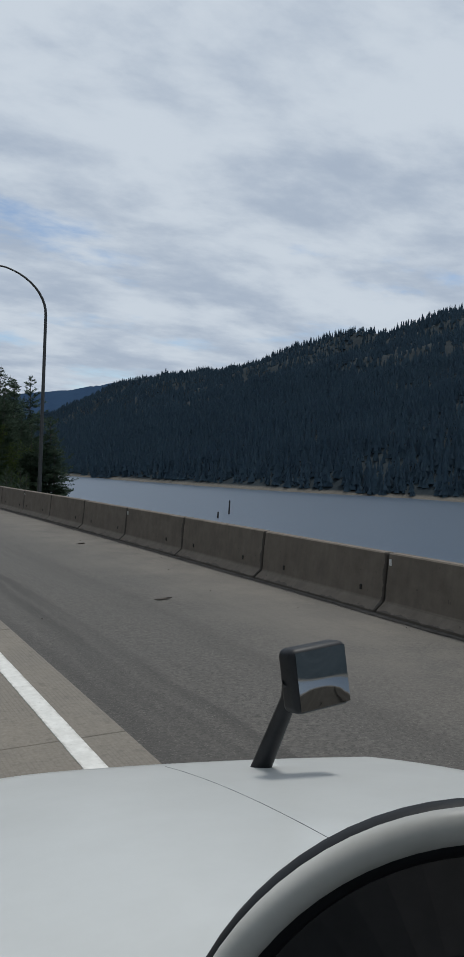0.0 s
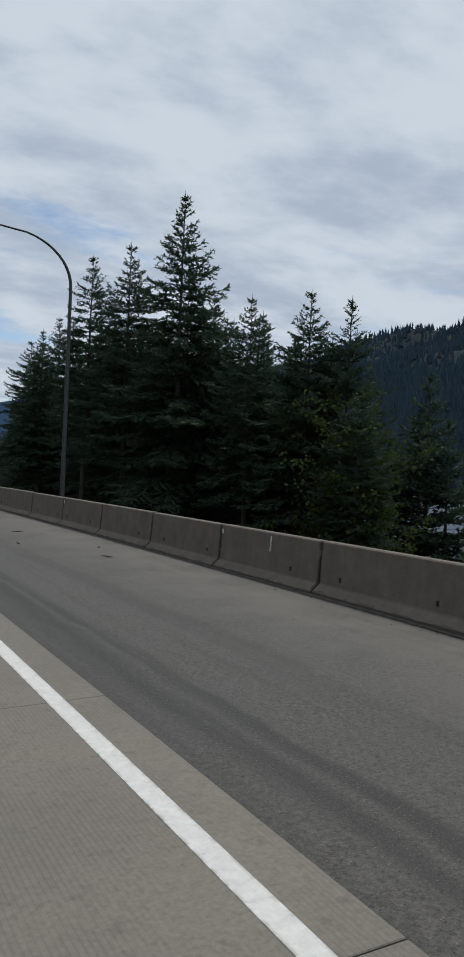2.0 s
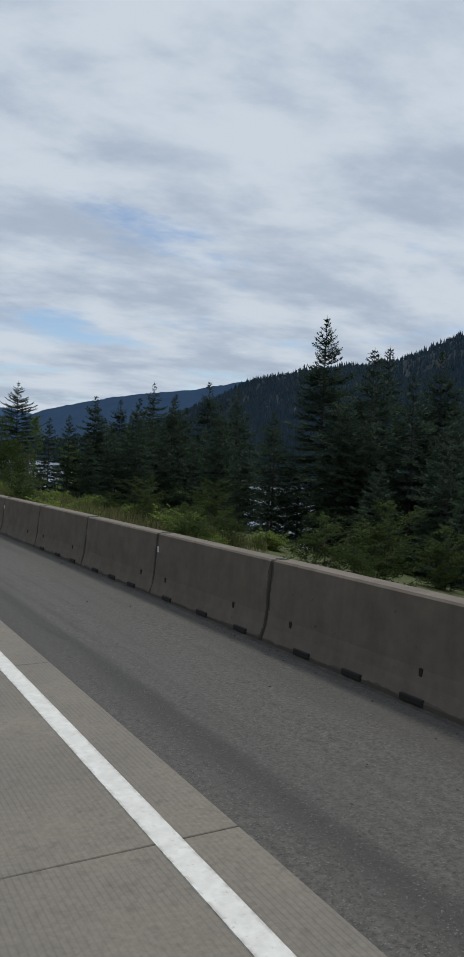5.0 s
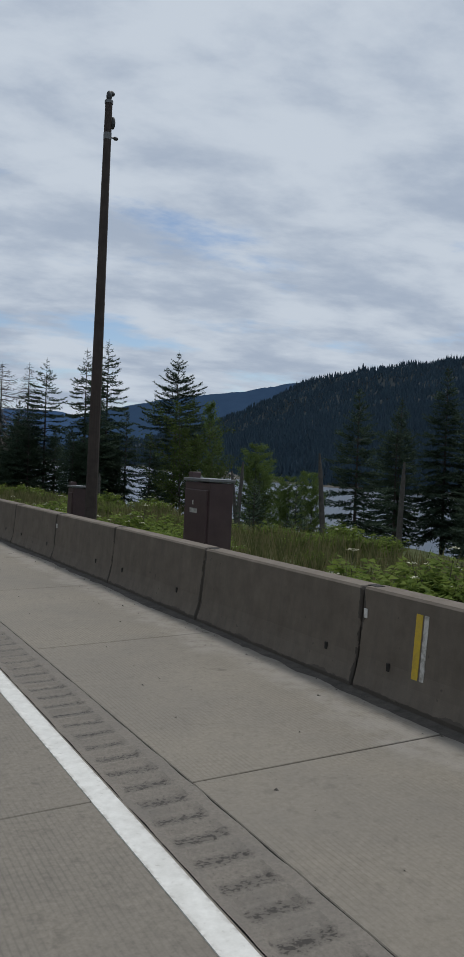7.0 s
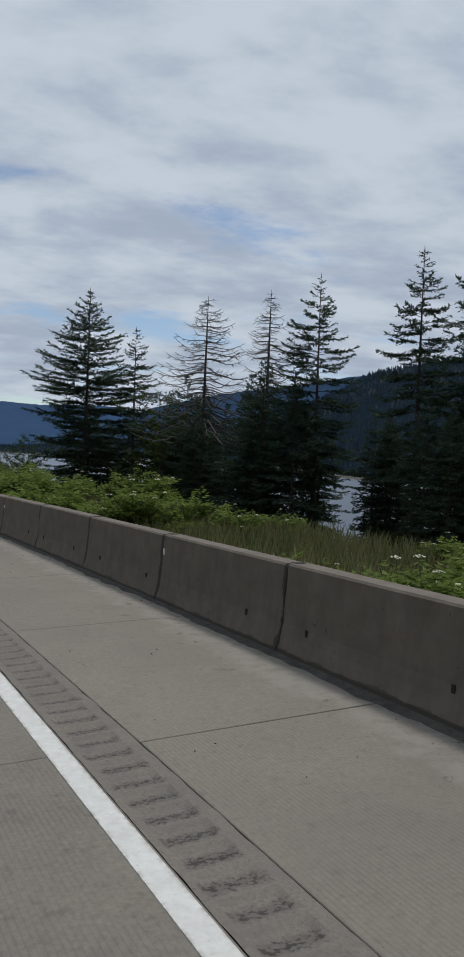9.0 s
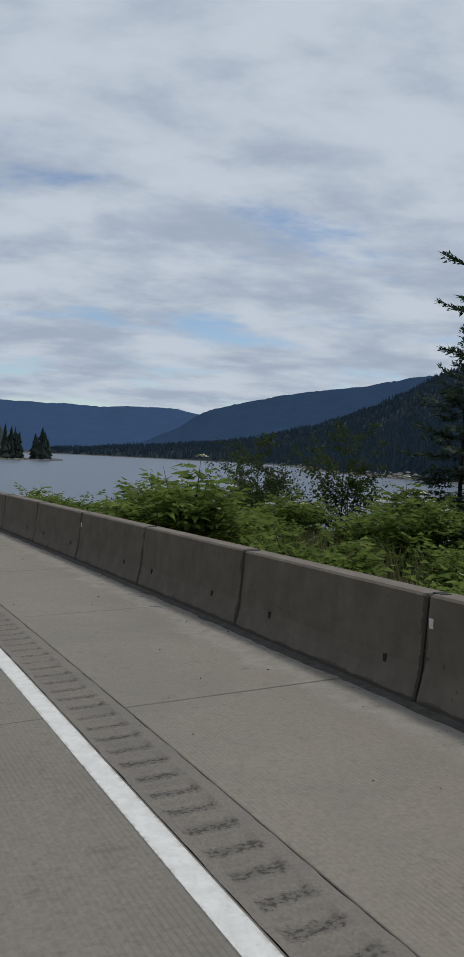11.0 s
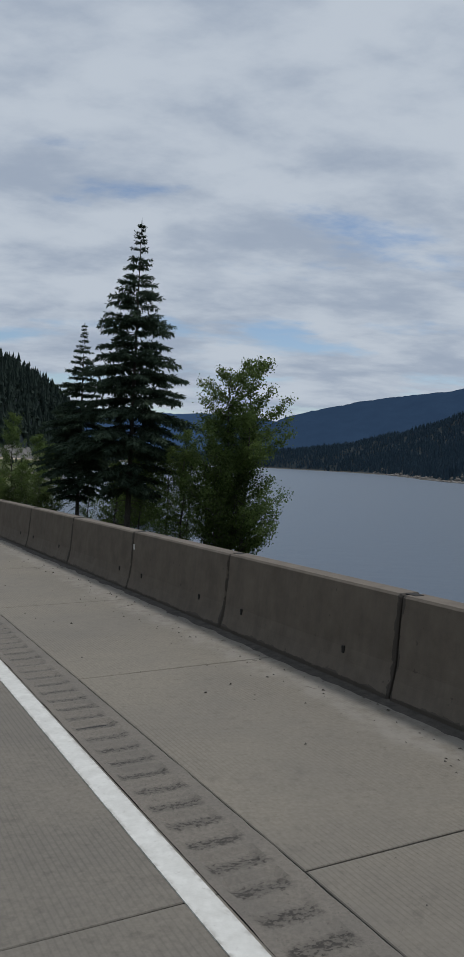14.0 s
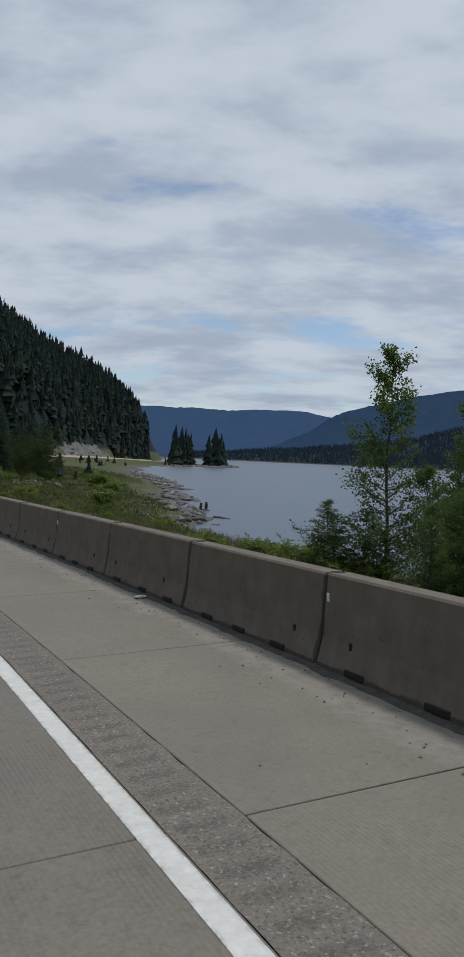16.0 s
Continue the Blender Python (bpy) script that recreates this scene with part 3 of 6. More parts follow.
def bough(rng, wood, crown, o, a, ln, el, droop, curl, lush, needle, hang, fill):
    """One bough from o: a bent axis, side branchlets in a flat fan, and needle sprays along all of them."""
    m = 6
    pts, dirs, p = [o], [], o
    for q in range(m):
        w = (q + 0.5) / m
        d = vec(a + rng.uniform(-0.07, 0.07), el - droop * min(w * 1.6, 1.0) + (droop * 0.8 + curl) * max(0.0, w - 0.55) / 0.45)
        dirs.append(d)
        p = p + d * (ln / m)
        pts.append(p)
    wood.tube([pts[0], pts[2], pts[4]], [0.007 * ln + 0.012, 0.005 * ln + 0.008, 0.006], 3)
    lines = [(pts[i], pts[i + 1]) for i in range(m) if i > 0 or ln < 1.2]
    n = max(2, int(ln / 0.26))
    for q in range(n):
        w = 0.16 + 0.8 * (q + rng.random()) / n
        i = min(int(w * m), m - 1)
        b = pts[i].lerp(pts[i + 1], w * m - i)
        flat = dirs[i].cross(Vector((0, 0, 1))).normalized()
        for sgn in (-1, 1):
            if rng.random() < 0.12:
                continue
            bl = (0.34 * ln * (1 - w) ** 0.7 * min(1.0, 0.35 + 2.2 * w) + 0.12) * rng.uniform(0.6, 1.15)
            t = (dirs[i] * rng.uniform(0.6, 0.9) + flat * sgn * rng.uniform(0.6, 0.9) + Vector((0, 0, rng.uniform(-0.28, 0.08) - 0.25 * hang))).normalized()
            lines.append((b, b + t * bl))
            crown.kite(b, b + t * bl * 1.05, t.cross(Vector((rng.uniform(-0.5, 0.5), rng.uniform(-0.5, 0.5), 1))).normalized(), (0.035 + 0.075 * bl) * fill, 0.6)
    needle *= min(1.0, 0.5 + 0.35 * ln)
    for i in range(1, m):
        crown.kite(pts[i], pts[i] + dirs[i] * (ln / m * 1.3), dirs[i].cross(Vector((rng.uniform(-0.4, 0.4), rng.uniform(-0.4, 0.4), 1))).normalized(), (0.035 + 0.022 * ln) * fill)
        if hang:
            for k in range(3):
                c = pts[i].lerp(pts[i + 1], rng.random())
                t = (dirs[i] * 0.5 + Vector((rng.uniform(-0.3, 0.3), rng.uniform(-0.3, 0.3), -0.8))).normalized()
                crown.kite(c, c + t * rng.uniform(0.2, 0.42) * min(1.0, 0.25 + 0.4 * ln), vec(rng.uniform(0, 6.3), 0), 0.08 * min(1.0, 0.25 + 0.4 * ln))
    for p, q in lines:
        d = q - p
        length = d.length
        d = d / length
        x = d.orthogonal().normalized()
        y = d.cross(x)
        for k in range(max(2, int(length * lush))):
            w = rng.random()
            c = p + d * (length * w)
            th = rng.uniform(0, 6.283)
            t = (d * rng.uniform(0.5, 1.0) + (x * math.cos(th) + y * math.sin(th)) * rng.uniform(0.3, 0.8) + Vector((0, 0, 0.1 - 0.75 * hang * rng.random()))).normalized()
            tl = needle * rng.uniform(0.6, 1.3) * (1.0 + hang * 0.4)
            crown.dart(c, c + t * tl, t.cross(Vector((rng.uniform(-1, 1), rng.uniform(-1, 1), rng.uniform(-1, 1)))).normalized(), tl * 0.17)


def conifer(rng, height, profile, base, tiers, per, label, top_el=0.6, low_el=-0.1, droop=0.3, curl=0.25, lush=15.0, needle=0.25, gap=0.1, tier=1.0, hang=0.0, stubs=0, fill=1.0, group="conifers on the bank"):
    """A conifer at the origin: tapered trunk and whorls of boughs; profile gives (depth from the tip, half-width), both in shares of the height."""
    e = thing("conifer", (0, 0, 0), label, "tree", group)
    trunk, crown = Soup(), Soup()
    lean = Vector((rng.uniform(-0.012, 0.012), rng.uniform(-0.012, 0.012), 1))
    n = 9
    trunk.tube([lean * (height * k / n) for k in range(n + 1)], [0.0105 * height * (1 - k / n) ** 1.05 + 0.012 for k in range(n + 1)], 8)
    ds, ws = [p[0] for p in profile], [p[1] for p in profile]
    side = rng.uniform(0, 6.3)
    for k in range(tiers):
        d0 = (1 - base) * ((k + 0.5 + rng.uniform(-0.3, 0.3)) / tiers) ** 1.12
        swell = rng.uniform(0.78, 1.12)
        turn = rng.uniform(0, 6.3)
        count = per if d0 > 0.12 else max(3, per - 2)
        for j in range(count):
            if rng.random() < gap:
                continue
            depth = min(max(d0 + rng.uniform(-0.5, 0.5) * (1 - base) / tiers * tier, 0.012), 1 - base)
            a = turn + 6.283 * (j + rng.uniform(-0.35, 0.35)) / count
            u = depth / (1 - base)
            ln = height * float(np.interp(depth, ds, ws)) * swell * rng.choice((0.75, 0.95, 1.08, 1.15, 1.22)) * (1 + 0.1 * math.cos(a - side))
            el = top_el * (1 - u) ** 1.4 + low_el * (1 - (1 - u) ** 1.4) + rng.uniform(-0.1, 0.1)
            bough(rng, trunk, crown, lean * (height * (1 - depth)), a, max(ln, 0.14), el, droop * (0.35 + 0.65 * u), curl, lush, needle, hang, fill)
    for k in range(stubs):
        z = height * base * rng.uniform(0.35, 1.05)
        a, ln = rng.uniform(0, 6.3), rng.uniform(0.5, 1.8)
        o = lean * z
        trunk.tube([o, o + vec(a, -0.1) * ln * 0.5, o + vec(a, -0.35) * ln], [0.03, 0.018, 0.006], 3)
    for k in range(16):
        p = lean * (height * (0.965 + 0.035 * k / 16))
        t = vec(rng.uniform(0, 6.3), 0.75)
        crown.dart(p, p + t * (0.26 - 0.008 * k), t.cross(Vector((0, 0, 1))).normalized(), 0.03)
    tip = lean * height
    for sd in (Vector((1, 0, 0)), Vector((0, 1, 0))):
        crown.dart(tip - lean * 0.3, tip + lean * 0.35, sd, 0.03)
    trunk.mesh("trunk", BARK, e, smooth=True)
    crown.mesh("crown", NEEDLE, e)
    return e


def dead_conifer(rng, height, radius, label):
    e = thing("dead_conifer", (0, 0, 0), label, "tree", "dead trees on the bank")
    trunk, limbs = Soup(), Soup()
    trunk.tube([Vector((0, 0, height * k / 8)) for k in range(9)], [0.012 * height * (1 - k / 8) ** 0.85 + 0.01 for k in range(9)], 7)
    for k in range(54):
        u = (k + rng.random()) / 54
        z = height * (0.4 + 0.585 * u)
        for j in range(3):
            ln = radius * ((1 - u) ** 0.9 * rng.uniform(0.4, 1.0) + 0.05)
            a = rng.uniform(0, 6.3)
            p, pts = Vector((0, 0, z)), [Vector((0, 0, z))]
            for q in range(6):
                el = 0.2 - 0.95 * math.sin(min(1, (q + 0.5) / 4) * 2.6) * (1 - 0.6 * u) + 0.12 * q
                p = p + vec(a, el) * ln / 6
                pts.append(p)
            limbs.tube(pts, [0.045 * (1 - q / 7) * (1.2 - u) + 0.011 for q in range(7)], 3)
            for q in range(int(ln * 8)):
                i = rng.randint(1, 5)
                o = pts[i]
                t = vec(a + rng.choice((-1, 1)) * rng.uniform(0.5, 1.1), rng.uniform(-0.7, 0.1))
                limbs.tube([o, o + t * rng.uniform(0.2, 0.55)], [0.011, 0.006], 3)
    trunk.mesh("trunk", BARK, e, smooth=True)
    limbs.mesh("bare_crown", DEADWOOD, e)
    return e


def leafy(rng, name, height, radius, base, leaves, size, material, label, category, group, stems=1, pointy=1.0, limb_rise=0.62):
    """A young broadleaf tree: one or more trunks, steep rising limbs with side shoots, clusters of separate leaves with gaps."""
    e = thing(name, (0, 0, 0), label, category, group)
    wood, crown, limbs = Soup(), Soup(), Soup()
    anchors = []
    for s in range(stems):
        foot = Vector((rng.uniform(-0.4, 0.4), rng.uniform(-0.4, 0.4), 0)) * (stems > 1)
        h = height * (1 if s == 0 else rng.uniform(0.65, 0.9))
        top = Vector((rng.uniform(-0.04, 0.04) * h, rng.uniform(-0.04, 0.04) * h, h)) + foot * 1.1
        spine = [foot.lerp(top, k / 7) + Vector((rng.uniform(-1, 1), rng.uniform(-1, 1), 0)) * 0.009 * h for k in range(8)]
        wood.tube(spine, [0.0095 * h * (1 - k / 7.4) + 0.004 for k in range(8)], 7)
        count = int(46 / stems ** 0.6)
        for k in range(count):
            u = base + (0.98 - base) * (k + rng.random()) / count
            i = min(int(u * 7), 6)
            o = spine[i].lerp(spine[i + 1], u * 7 - i)
            x = (u - base) / (1 - base)
            ln = radius * (h / height) * rng.uniform(0.6, 1.12) * (1.75 * (x + 0.14) ** 0.5 * (1 - x) ** (0.8 * pointy) + 0.07)
            a = rng.uniform(0, 6.3)
            pts = [o]
            for q in range(4):
                pts.append(pts[-1] + vec(a + rng.uniform(-0.2, 0.2), limb_rise * (0.55 + 0.25 * q) + rng.uniform(-0.15, 0.1)) * ln * 0.3)
            limbs.tube(pts, [0.0036 * h * (1 - q / 5) * (1.2 - u) + 0.004 for q in range(5)], 4)
            for q in (1, 2, 3, 4):
                anchors.append((pts[q], 1.0))
                for _ in range(2):
                    shoot = pts[q] + vec(a + rng.choice((-1, 1)) * rng.uniform(0.5, 1.2), rng.uniform(-0.1, 0.7)) * ln * rng.uniform(0.12, 0.32)
                    limbs.tube([pts[q], shoot], [0.006, 0.003], 3)
                    anchors += [(shoot, 1.0), (pts[q].lerp(shoot, 0.5), 0.8)]
        anchors += [(spine[6].lerp(spine[7], k / 4), 0.5) for k in range(5)]
    for k in range(leaves):
        c, sp = rng.choice(anchors)
        o = c + Vector((rng.gauss(0, 1), rng.gauss(0, 1), rng.gauss(0, 0.8))) * 0.017 * height * sp
        t = vec(rng.uniform(0, 6.3), rng.uniform(-1.1, 0.5))
        up = Vector((rng.uniform(-1, 1), rng.uniform(-1, 1), rng.uniform(-1, 1))).normalized()
        sz = size * rng.uniform(0.6, 1.3)
        sd = t.cross(up)
        if sd.length > 0.05:
            crown.kite(o, o + t * sz, sd.normalized(), sz * 0.4)
    wood.mesh("trunk", BARK, e, smooth=True)
    tagged(limbs.mesh("limbs", BARK, e), kind="stuff")
    crown.mesh("crown", material, e)
    return e


def shrub(rng, height, radius, leaves, size, material, label, flowers=0, name="shrub"):
    """A roadside shrub: many stems with pinnate sprays, some with flat cream flower heads."""
    e = thing(name, (0, 0, 0), label, "bush", "shrubs behind the barrier")
    wood, crown = Soup(), Soup()
    heads = []
    for k in range(26):
        a, r = rng.uniform(0, 6.3), math.sqrt(rng.random()) * radius
        top = Vector((math.cos(a) * r, math.sin(a) * r, height * (1 - 0.45 * (r / radius) ** 2) * rng.uniform(0.65, 1.08)))
        foot = Vector((top.x * 0.3, top.y * 0.3, 0))
        mid = foot.lerp(top, 0.55) + Vector((0, 0, 0.12 * height))
        wood.tube([foot, mid, top], [0.016, 0.011, 0.004], 3)
        heads.append(top)
        for q in range(leaves // 26):
            w = rng.uniform(0.25, 1.0)
            o = (foot.lerp(mid, w / 0.55) if w < 0.55 else mid.lerp(top, (w - 0.55) / 0.45))
            out = vec(rng.uniform(0, 6.3), rng.uniform(-0.35, 0.55))
            ln = size * rng.uniform(0.9, 1.9)
            side = out.cross(Vector((0, 0, 1))).normalized()
            for q2 in range(2):
                b = o + out * ln * (0.35 + 0.4 * q2)
                for sgn in (-1, 1):
                    t = (out * 0.8 + side * sgn * 0.8 + Vector((0, 0, -0.35))).normalized()
                    crown.dart(b, b + t * ln * 0.7, (out - t * out.dot(t)).normalized(), ln * 0.17)
            b = o + out * ln
            crown.dart(b, b + out * ln * 0.6, side, ln * 0.17)
    tagged(wood.mesh("stems", BARK, e), kind="stuff")
    tagged(crown.mesh("leaves", material, e), kind="stuff")
    for k in range(flowers):
        top = rng.choice(heads)
        f = Soup()
        for q in range(26):
            a, r = rng.uniform(0, 6.3), math.sqrt(rng.random()) * 0.11
            o = top + Vector((math.cos(a) * r, math.sin(a) * r, 0.07 - r * 0.35))
            d = vec(rng.uniform(0, 6.3), rng.uniform(0.1, 0.8))
            f.kite(o, o + d * 0.05, d.cross(Vector((0.1, 0, 1))).normalized(), 0.022)
        f.mesh("flower_head", FLOWER, e, "flat cream flower cluster")
    return e


def plant(proto, native, s, lat, top=None, scale=None, turn=None, rng=random, label="", dz=0.0):
    """Stands a copy of proto on the ground at s, lat; scaled so that its tip reaches the height top."""
    p = plan(s, lat)
    z = ground_z(p.x, p.y) - 0.15 + dz
    k = (top - z) / native if top is not None else scale
    m = Matrix.Translation((p.x, p.y, z)) @ Matrix.Rotation(turn if turn is not None else rng.uniform(0, 6.3), 4, "Z") @ Matrix.Diagonal((k, k, k, 1))
    if top is not None and scale:
        wide = 1 + (scale - 1) * 0.4
        m = m @ Matrix.Diagonal((wide, wide, 1, 1))
    o = copy_thing(proto, FIELD @ m)
    if label:
        o["label"] = label
    return o


# ---- carriageway ----
BEGIN, CHANGE, END = -9.3, 212.3, 800.0


def at(s, lat=0.0, z=0.0, swing=0.0):
    """Frame on the banked road: x across to the right, y along, z up."""
    a = s / RADIUS
    across = Vector((math.cos(a), math.sin(a), BANK)).normalized()
    along = Vector((-math.sin(a), math.cos(a), slope(s))).normalized()
    up = across.cross(along).normalized()
    m = Matrix((across, along, up)).transposed().to_4x4()
    return Matrix.Translation(road(s, lat, z)) @ m @ Matrix.Rotation(swing, 4, "Z")


def strip(name, s0, s1, profile, material, label, step=2.0, kind="structure", parent=None, category=""):
    """A ribbon along the road with the cross-section profile [(lat, z), ...]."""
    n = max(1, int(round((s1 - s0) / step)))
    verts, faces, w = [], [], len(profile)
    for i in range(n + 1):
        s = s0 + (s1 - s0) * i / n
        verts += [road(s, a, z) for a, z in profile]
    for i in range(n):
        for j in range(w - 1):
            k = i * w + j
            faces.append((k, k + 1, k + w + 1, k + w))
    o = obj(name, verts, faces, material, parent)
    return tagged(o, label, category, kind=kind)


def slab_mesh(name, x0, x1, length, material, thick=0.12, lip=0.006):
    """A cast slab, its edges eased, with its middle at y = 0."""
    h = length / 2
    v = []
    for z, e in ((-thick, 0.0), (-lip, 0.0), (0.0, lip)):
        v += [(x0 + e, -h + e, z), (x1 - e, -h + e, z), (x1 - e, h - e, z), (x0 + e, h - e, z)]
    f = [(0, 3, 2, 1), (8, 9, 10, 11)]
    for k in (0, 4):
        f += [(k + i, k + (i + 1) % 4, k + 4 + (i + 1) % 4, k + 4 + i) for i in range(4)]
    me = bpy.data.meshes.new(name)
    me.from_pydata(v, [], f)
    me.materials.append(material)
    return me


def barrier_lat(s):
    """How far the foot of the barrier stands from the edge line."""
    return float(np.interp(s, (99.4, 113.8, 124.4, 134.9, 144.2, 152.1, 193, 206), (5.80, 5.0, 4.27, 3.8, 3.45, 3.27, 3.27, 3.28)))


# bed under the slabs, seen as the dark line of the joints
strip("road_base", BEGIN - 20, END, [(-15.5, -0.14), (-15.5, -0.03), (4.4, -0.03), (4.4, -0.14)], JOINT, "dark filler in the joints between slabs", category="road base")
strip("verge", BEGIN - 20, END, [(4.0, -0.06), (6.9, -0.16), (8.6, -0.75), (12.5, -1.9)], LAND, "grassy verge falling away behind the barrier", category="ground")
strip("road_far_lanes", BEGIN - 20, END, [(-15.5, -0.02), (-15.5, 0.0), (-3.62, 0.0), (-3.62, -0.1)], LANE, "worn grey concrete passing lanes", category="road")
strip("edge_line", BEGIN - 20, END, [(-0.105, 0.0), (-0.103, 0.006), (0.078, 0.006), (0.08, 0.0)], PAINT, "worn white painted edge line", category="line", step=1.5)


def shoulder_asphalt():
    """Coarse dark paving, up to where the barrier closes in."""
    verts, faces = [], []
    n = 100
    for i in range(n + 1):
        s = BEGIN - 20 + (CHANGE - BEGIN + 20) * i / n
        edge = barrier_lat(s) + 0.9
        verts += [road(s, a, -0.008 - 0.01 * math.sin(a * 1.3)) for a in (0.493, 0.493 + (edge - 0.5) * 0.35, 0.493 + (edge - 0.5) * 0.7, edge)]
    for i in range(n):
        for j in range(3):
            q = i * 4 + j
            faces.append((q, q + 1, q + 5, q + 4))
    tagged(obj("shoulder_asphalt", verts, faces, ASPHALT), "dark coarse worn asphalt shoulder beside the concrete lane", "shoulder", kind="structure")


shoulder_asphalt()


# ---- barriers ----
def barrier_mat():
    """Weathered precast concrete: mottled, with dark run-off stains beside the ends of each piece and along the foot."""
    m = bpy.data.materials.new("barrier_concrete")
    m.use_nodes = True
    nt = m.node_tree
    N, L = nt.nodes.new, nt.links.new
    b = nt.nodes["Principled BSDF"]
    b.inputs["Roughness"].default_value, b.inputs["Specular IOR Level"].default_value = 0.92, 0.3
    tc = N("ShaderNodeTexCoord").outputs["Object"]
    shift = N("ShaderNodeVectorMath"); shift.operation = "ADD"
    rnd = N("ShaderNodeObjectInfo").outputs["Random"]
    mul = N("ShaderNodeMath"); mul.operation = "MULTIPLY"; mul.inputs[1].default_value = 80
    L(rnd, mul.inputs[0])
    cmb = N("ShaderNodeCombineXYZ")
    L(mul.outputs[0], cmb.inputs[1])
    L(tc, shift.inputs[0]); L(cmb.outputs[0], shift.inputs[1])

    def tex(scale, lo, hi, sc=(1, 1, 1), detail=8):
        mp = N("ShaderNodeMapping"); mp.inputs["Scale"].default_value = sc
        L(shift.outputs[0], mp.inputs["Vector"])
        n = N("ShaderNodeTexNoise")
        n.inputs["Scale"].default_value, n.inputs["Detail"].default_value, n.inputs["Roughness"].default_value = scale, detail, 0.65
        L(mp.outputs[0], n.inputs["Vector"])
        r = N("ShaderNodeMapRange")
        r.inputs["From Min"].default_value, r.inputs["From Max"].default_value = lo, hi
        L(n.outputs["Fac"], r.inputs["Value"])
        return r.outputs[0], n.outputs["Fac"]

    def mixed(f, a, c):
        x = N("ShaderNodeMix"); x.data_type = "RGBA"
        L(f, x.inputs["Factor"])
        for key, v in (("A", a), ("B", c)):
            if isinstance(v, tuple):
                x.inputs[key].default_value = (*v, 1)
            else:
                L(v, x.inputs[key])
        return x.outputs["Result"]

    def calc(op, a, c):
        x = N("ShaderNodeMath"); x.operation = op
        for i, v in enumerate((a, c)):
            if isinstance(v, (int, float)):
                x.inputs[i].default_value = v
            else:
                L(v, x.inputs[i])
        return x.outputs[0]

    col = mixed(tex(3.0, 0.3, 0.7)[0], (0.12, 0.101, 0.081), (0.176, 0.15, 0.123))
    col = mixed(calc("MULTIPLY", tex(5.0, 0.45, 0.8, (1, 1.6, 0.25))[0], 0.45), col, (0.09, 0.08, 0.07))
    sep = N("ShaderNodeSeparateXYZ")
    L(tc, sep.inputs[0])
    end = calc("SUBTRACT", 1.905, calc("ABSOLUTE", sep.outputs["Y"], 0.0))
    wob = calc("MULTIPLY", tex(4.0, 0.35, 0.75, (1, 1, 0.6))[0], 0.11)
    run = calc("MULTIPLY", calc("LESS_THAN", end, wob), 0.75)
    col = mixed(run, col, (0.05, 0.045, 0.04))
    grit = calc("MULTIPLY", calc("LESS_THAN", sep.outputs["Z"], calc("MULTIPLY", tex(2.0, 0.2, 0.8)[0], 0.13)), 0.7)
    col = mixed(grit, col, (0.075, 0.066, 0.056))
    spots = calc("MULTIPLY", tex(9.0, 0.70, 0.74, (1, 1, 1), 2)[0], 0.6)
    col = mixed(spots, col, (0.07, 0.06, 0.05))
    L(col, b.inputs["Base Color"])
    bp = N("ShaderNodeBump")
    bp.inputs["Strength"].default_value, bp.inputs["Distance"].default_value = 0.5, 0.004
    L(tex(60, 0, 1)[1], bp.inputs["Height"]); L(bp.outputs[0], b.inputs["Normal"])
    return m


BARRIER = barrier_mat()
# near-black colour stands in for the shade inside slots, holes and pockets
SLOT = mat("painted_recess_shade", (0.02, 0.018, 0.016), 0.95)
PLATE = mat("reflector_plate", (0.7, 0.7, 0.68), 0.35, (0.55, 0.55, 0.52), 20, 3)
YELLOW = mat("yellow_paint", (0.62, 0.43, 0.03), 0.7, (0.45, 0.32, 0.05), 14, 5)
PALE = mat("pale_patch", (0.24, 0.215, 0.18), 0.9, (0.19, 0.17, 0.145), 10, 5, 0.002, 60)


def barrier_mesh(name, profile, length):
    """One precast piece, its ends and arrises eased."""
    h = length / 2
    rows = []
    for y, e in ((-h, 0.02), (-h + 0.02, 0.0), (-h / 2, 0), (0, 0), (h / 2, 0), (h - 0.02, 0.0), (h, 0.02)):
        mid = (profile[0][0] + profile[-1][0]) / 2
        rows.append([(x + (e if x < mid else -e), y, z - (e if z > 0.8 else 0)) for x, z in profile])
    v = [q for r in rows for q in r]
    w = len(profile)
    f = [(k * w + j, (k + 1) * w + j, (k + 1) * w + j + 1, k * w + j + 1) for k in range(len(rows) - 1) for j in range(w - 1)]
    f += [tuple(range(w)), tuple(reversed(range((len(rows) - 1) * w, len(rows) * w)))]
    me = bpy.data.meshes.new(name)
    me.from_pydata(v, [], f)
    me.materials.append(BARRIER)
    return me


LOW = [(0.0, -0.06), (0.0, 0.055), (0.02, 0.07), (0.15, 0.175), (0.165, 0.205), (0.235, 0.925), (0.255, 0.945), (0.39, 0.945), (0.41, 0.925), (0.51, 0.31), (0.64, 0.075), (0.64, -0.06)]
TALL = [(-0.02, -0.06), (-0.02, 0.06), (0.0, 0.12), (0.03, 0.22), (0.06, 0.36), (0.125, 1.05), (0.15, 1.075), (0.38, 1.075), (0.40, 1.05), (0.46, 0.36), (0.56, 0.06), (0.56, -0.06)]
PIECE = 3.81
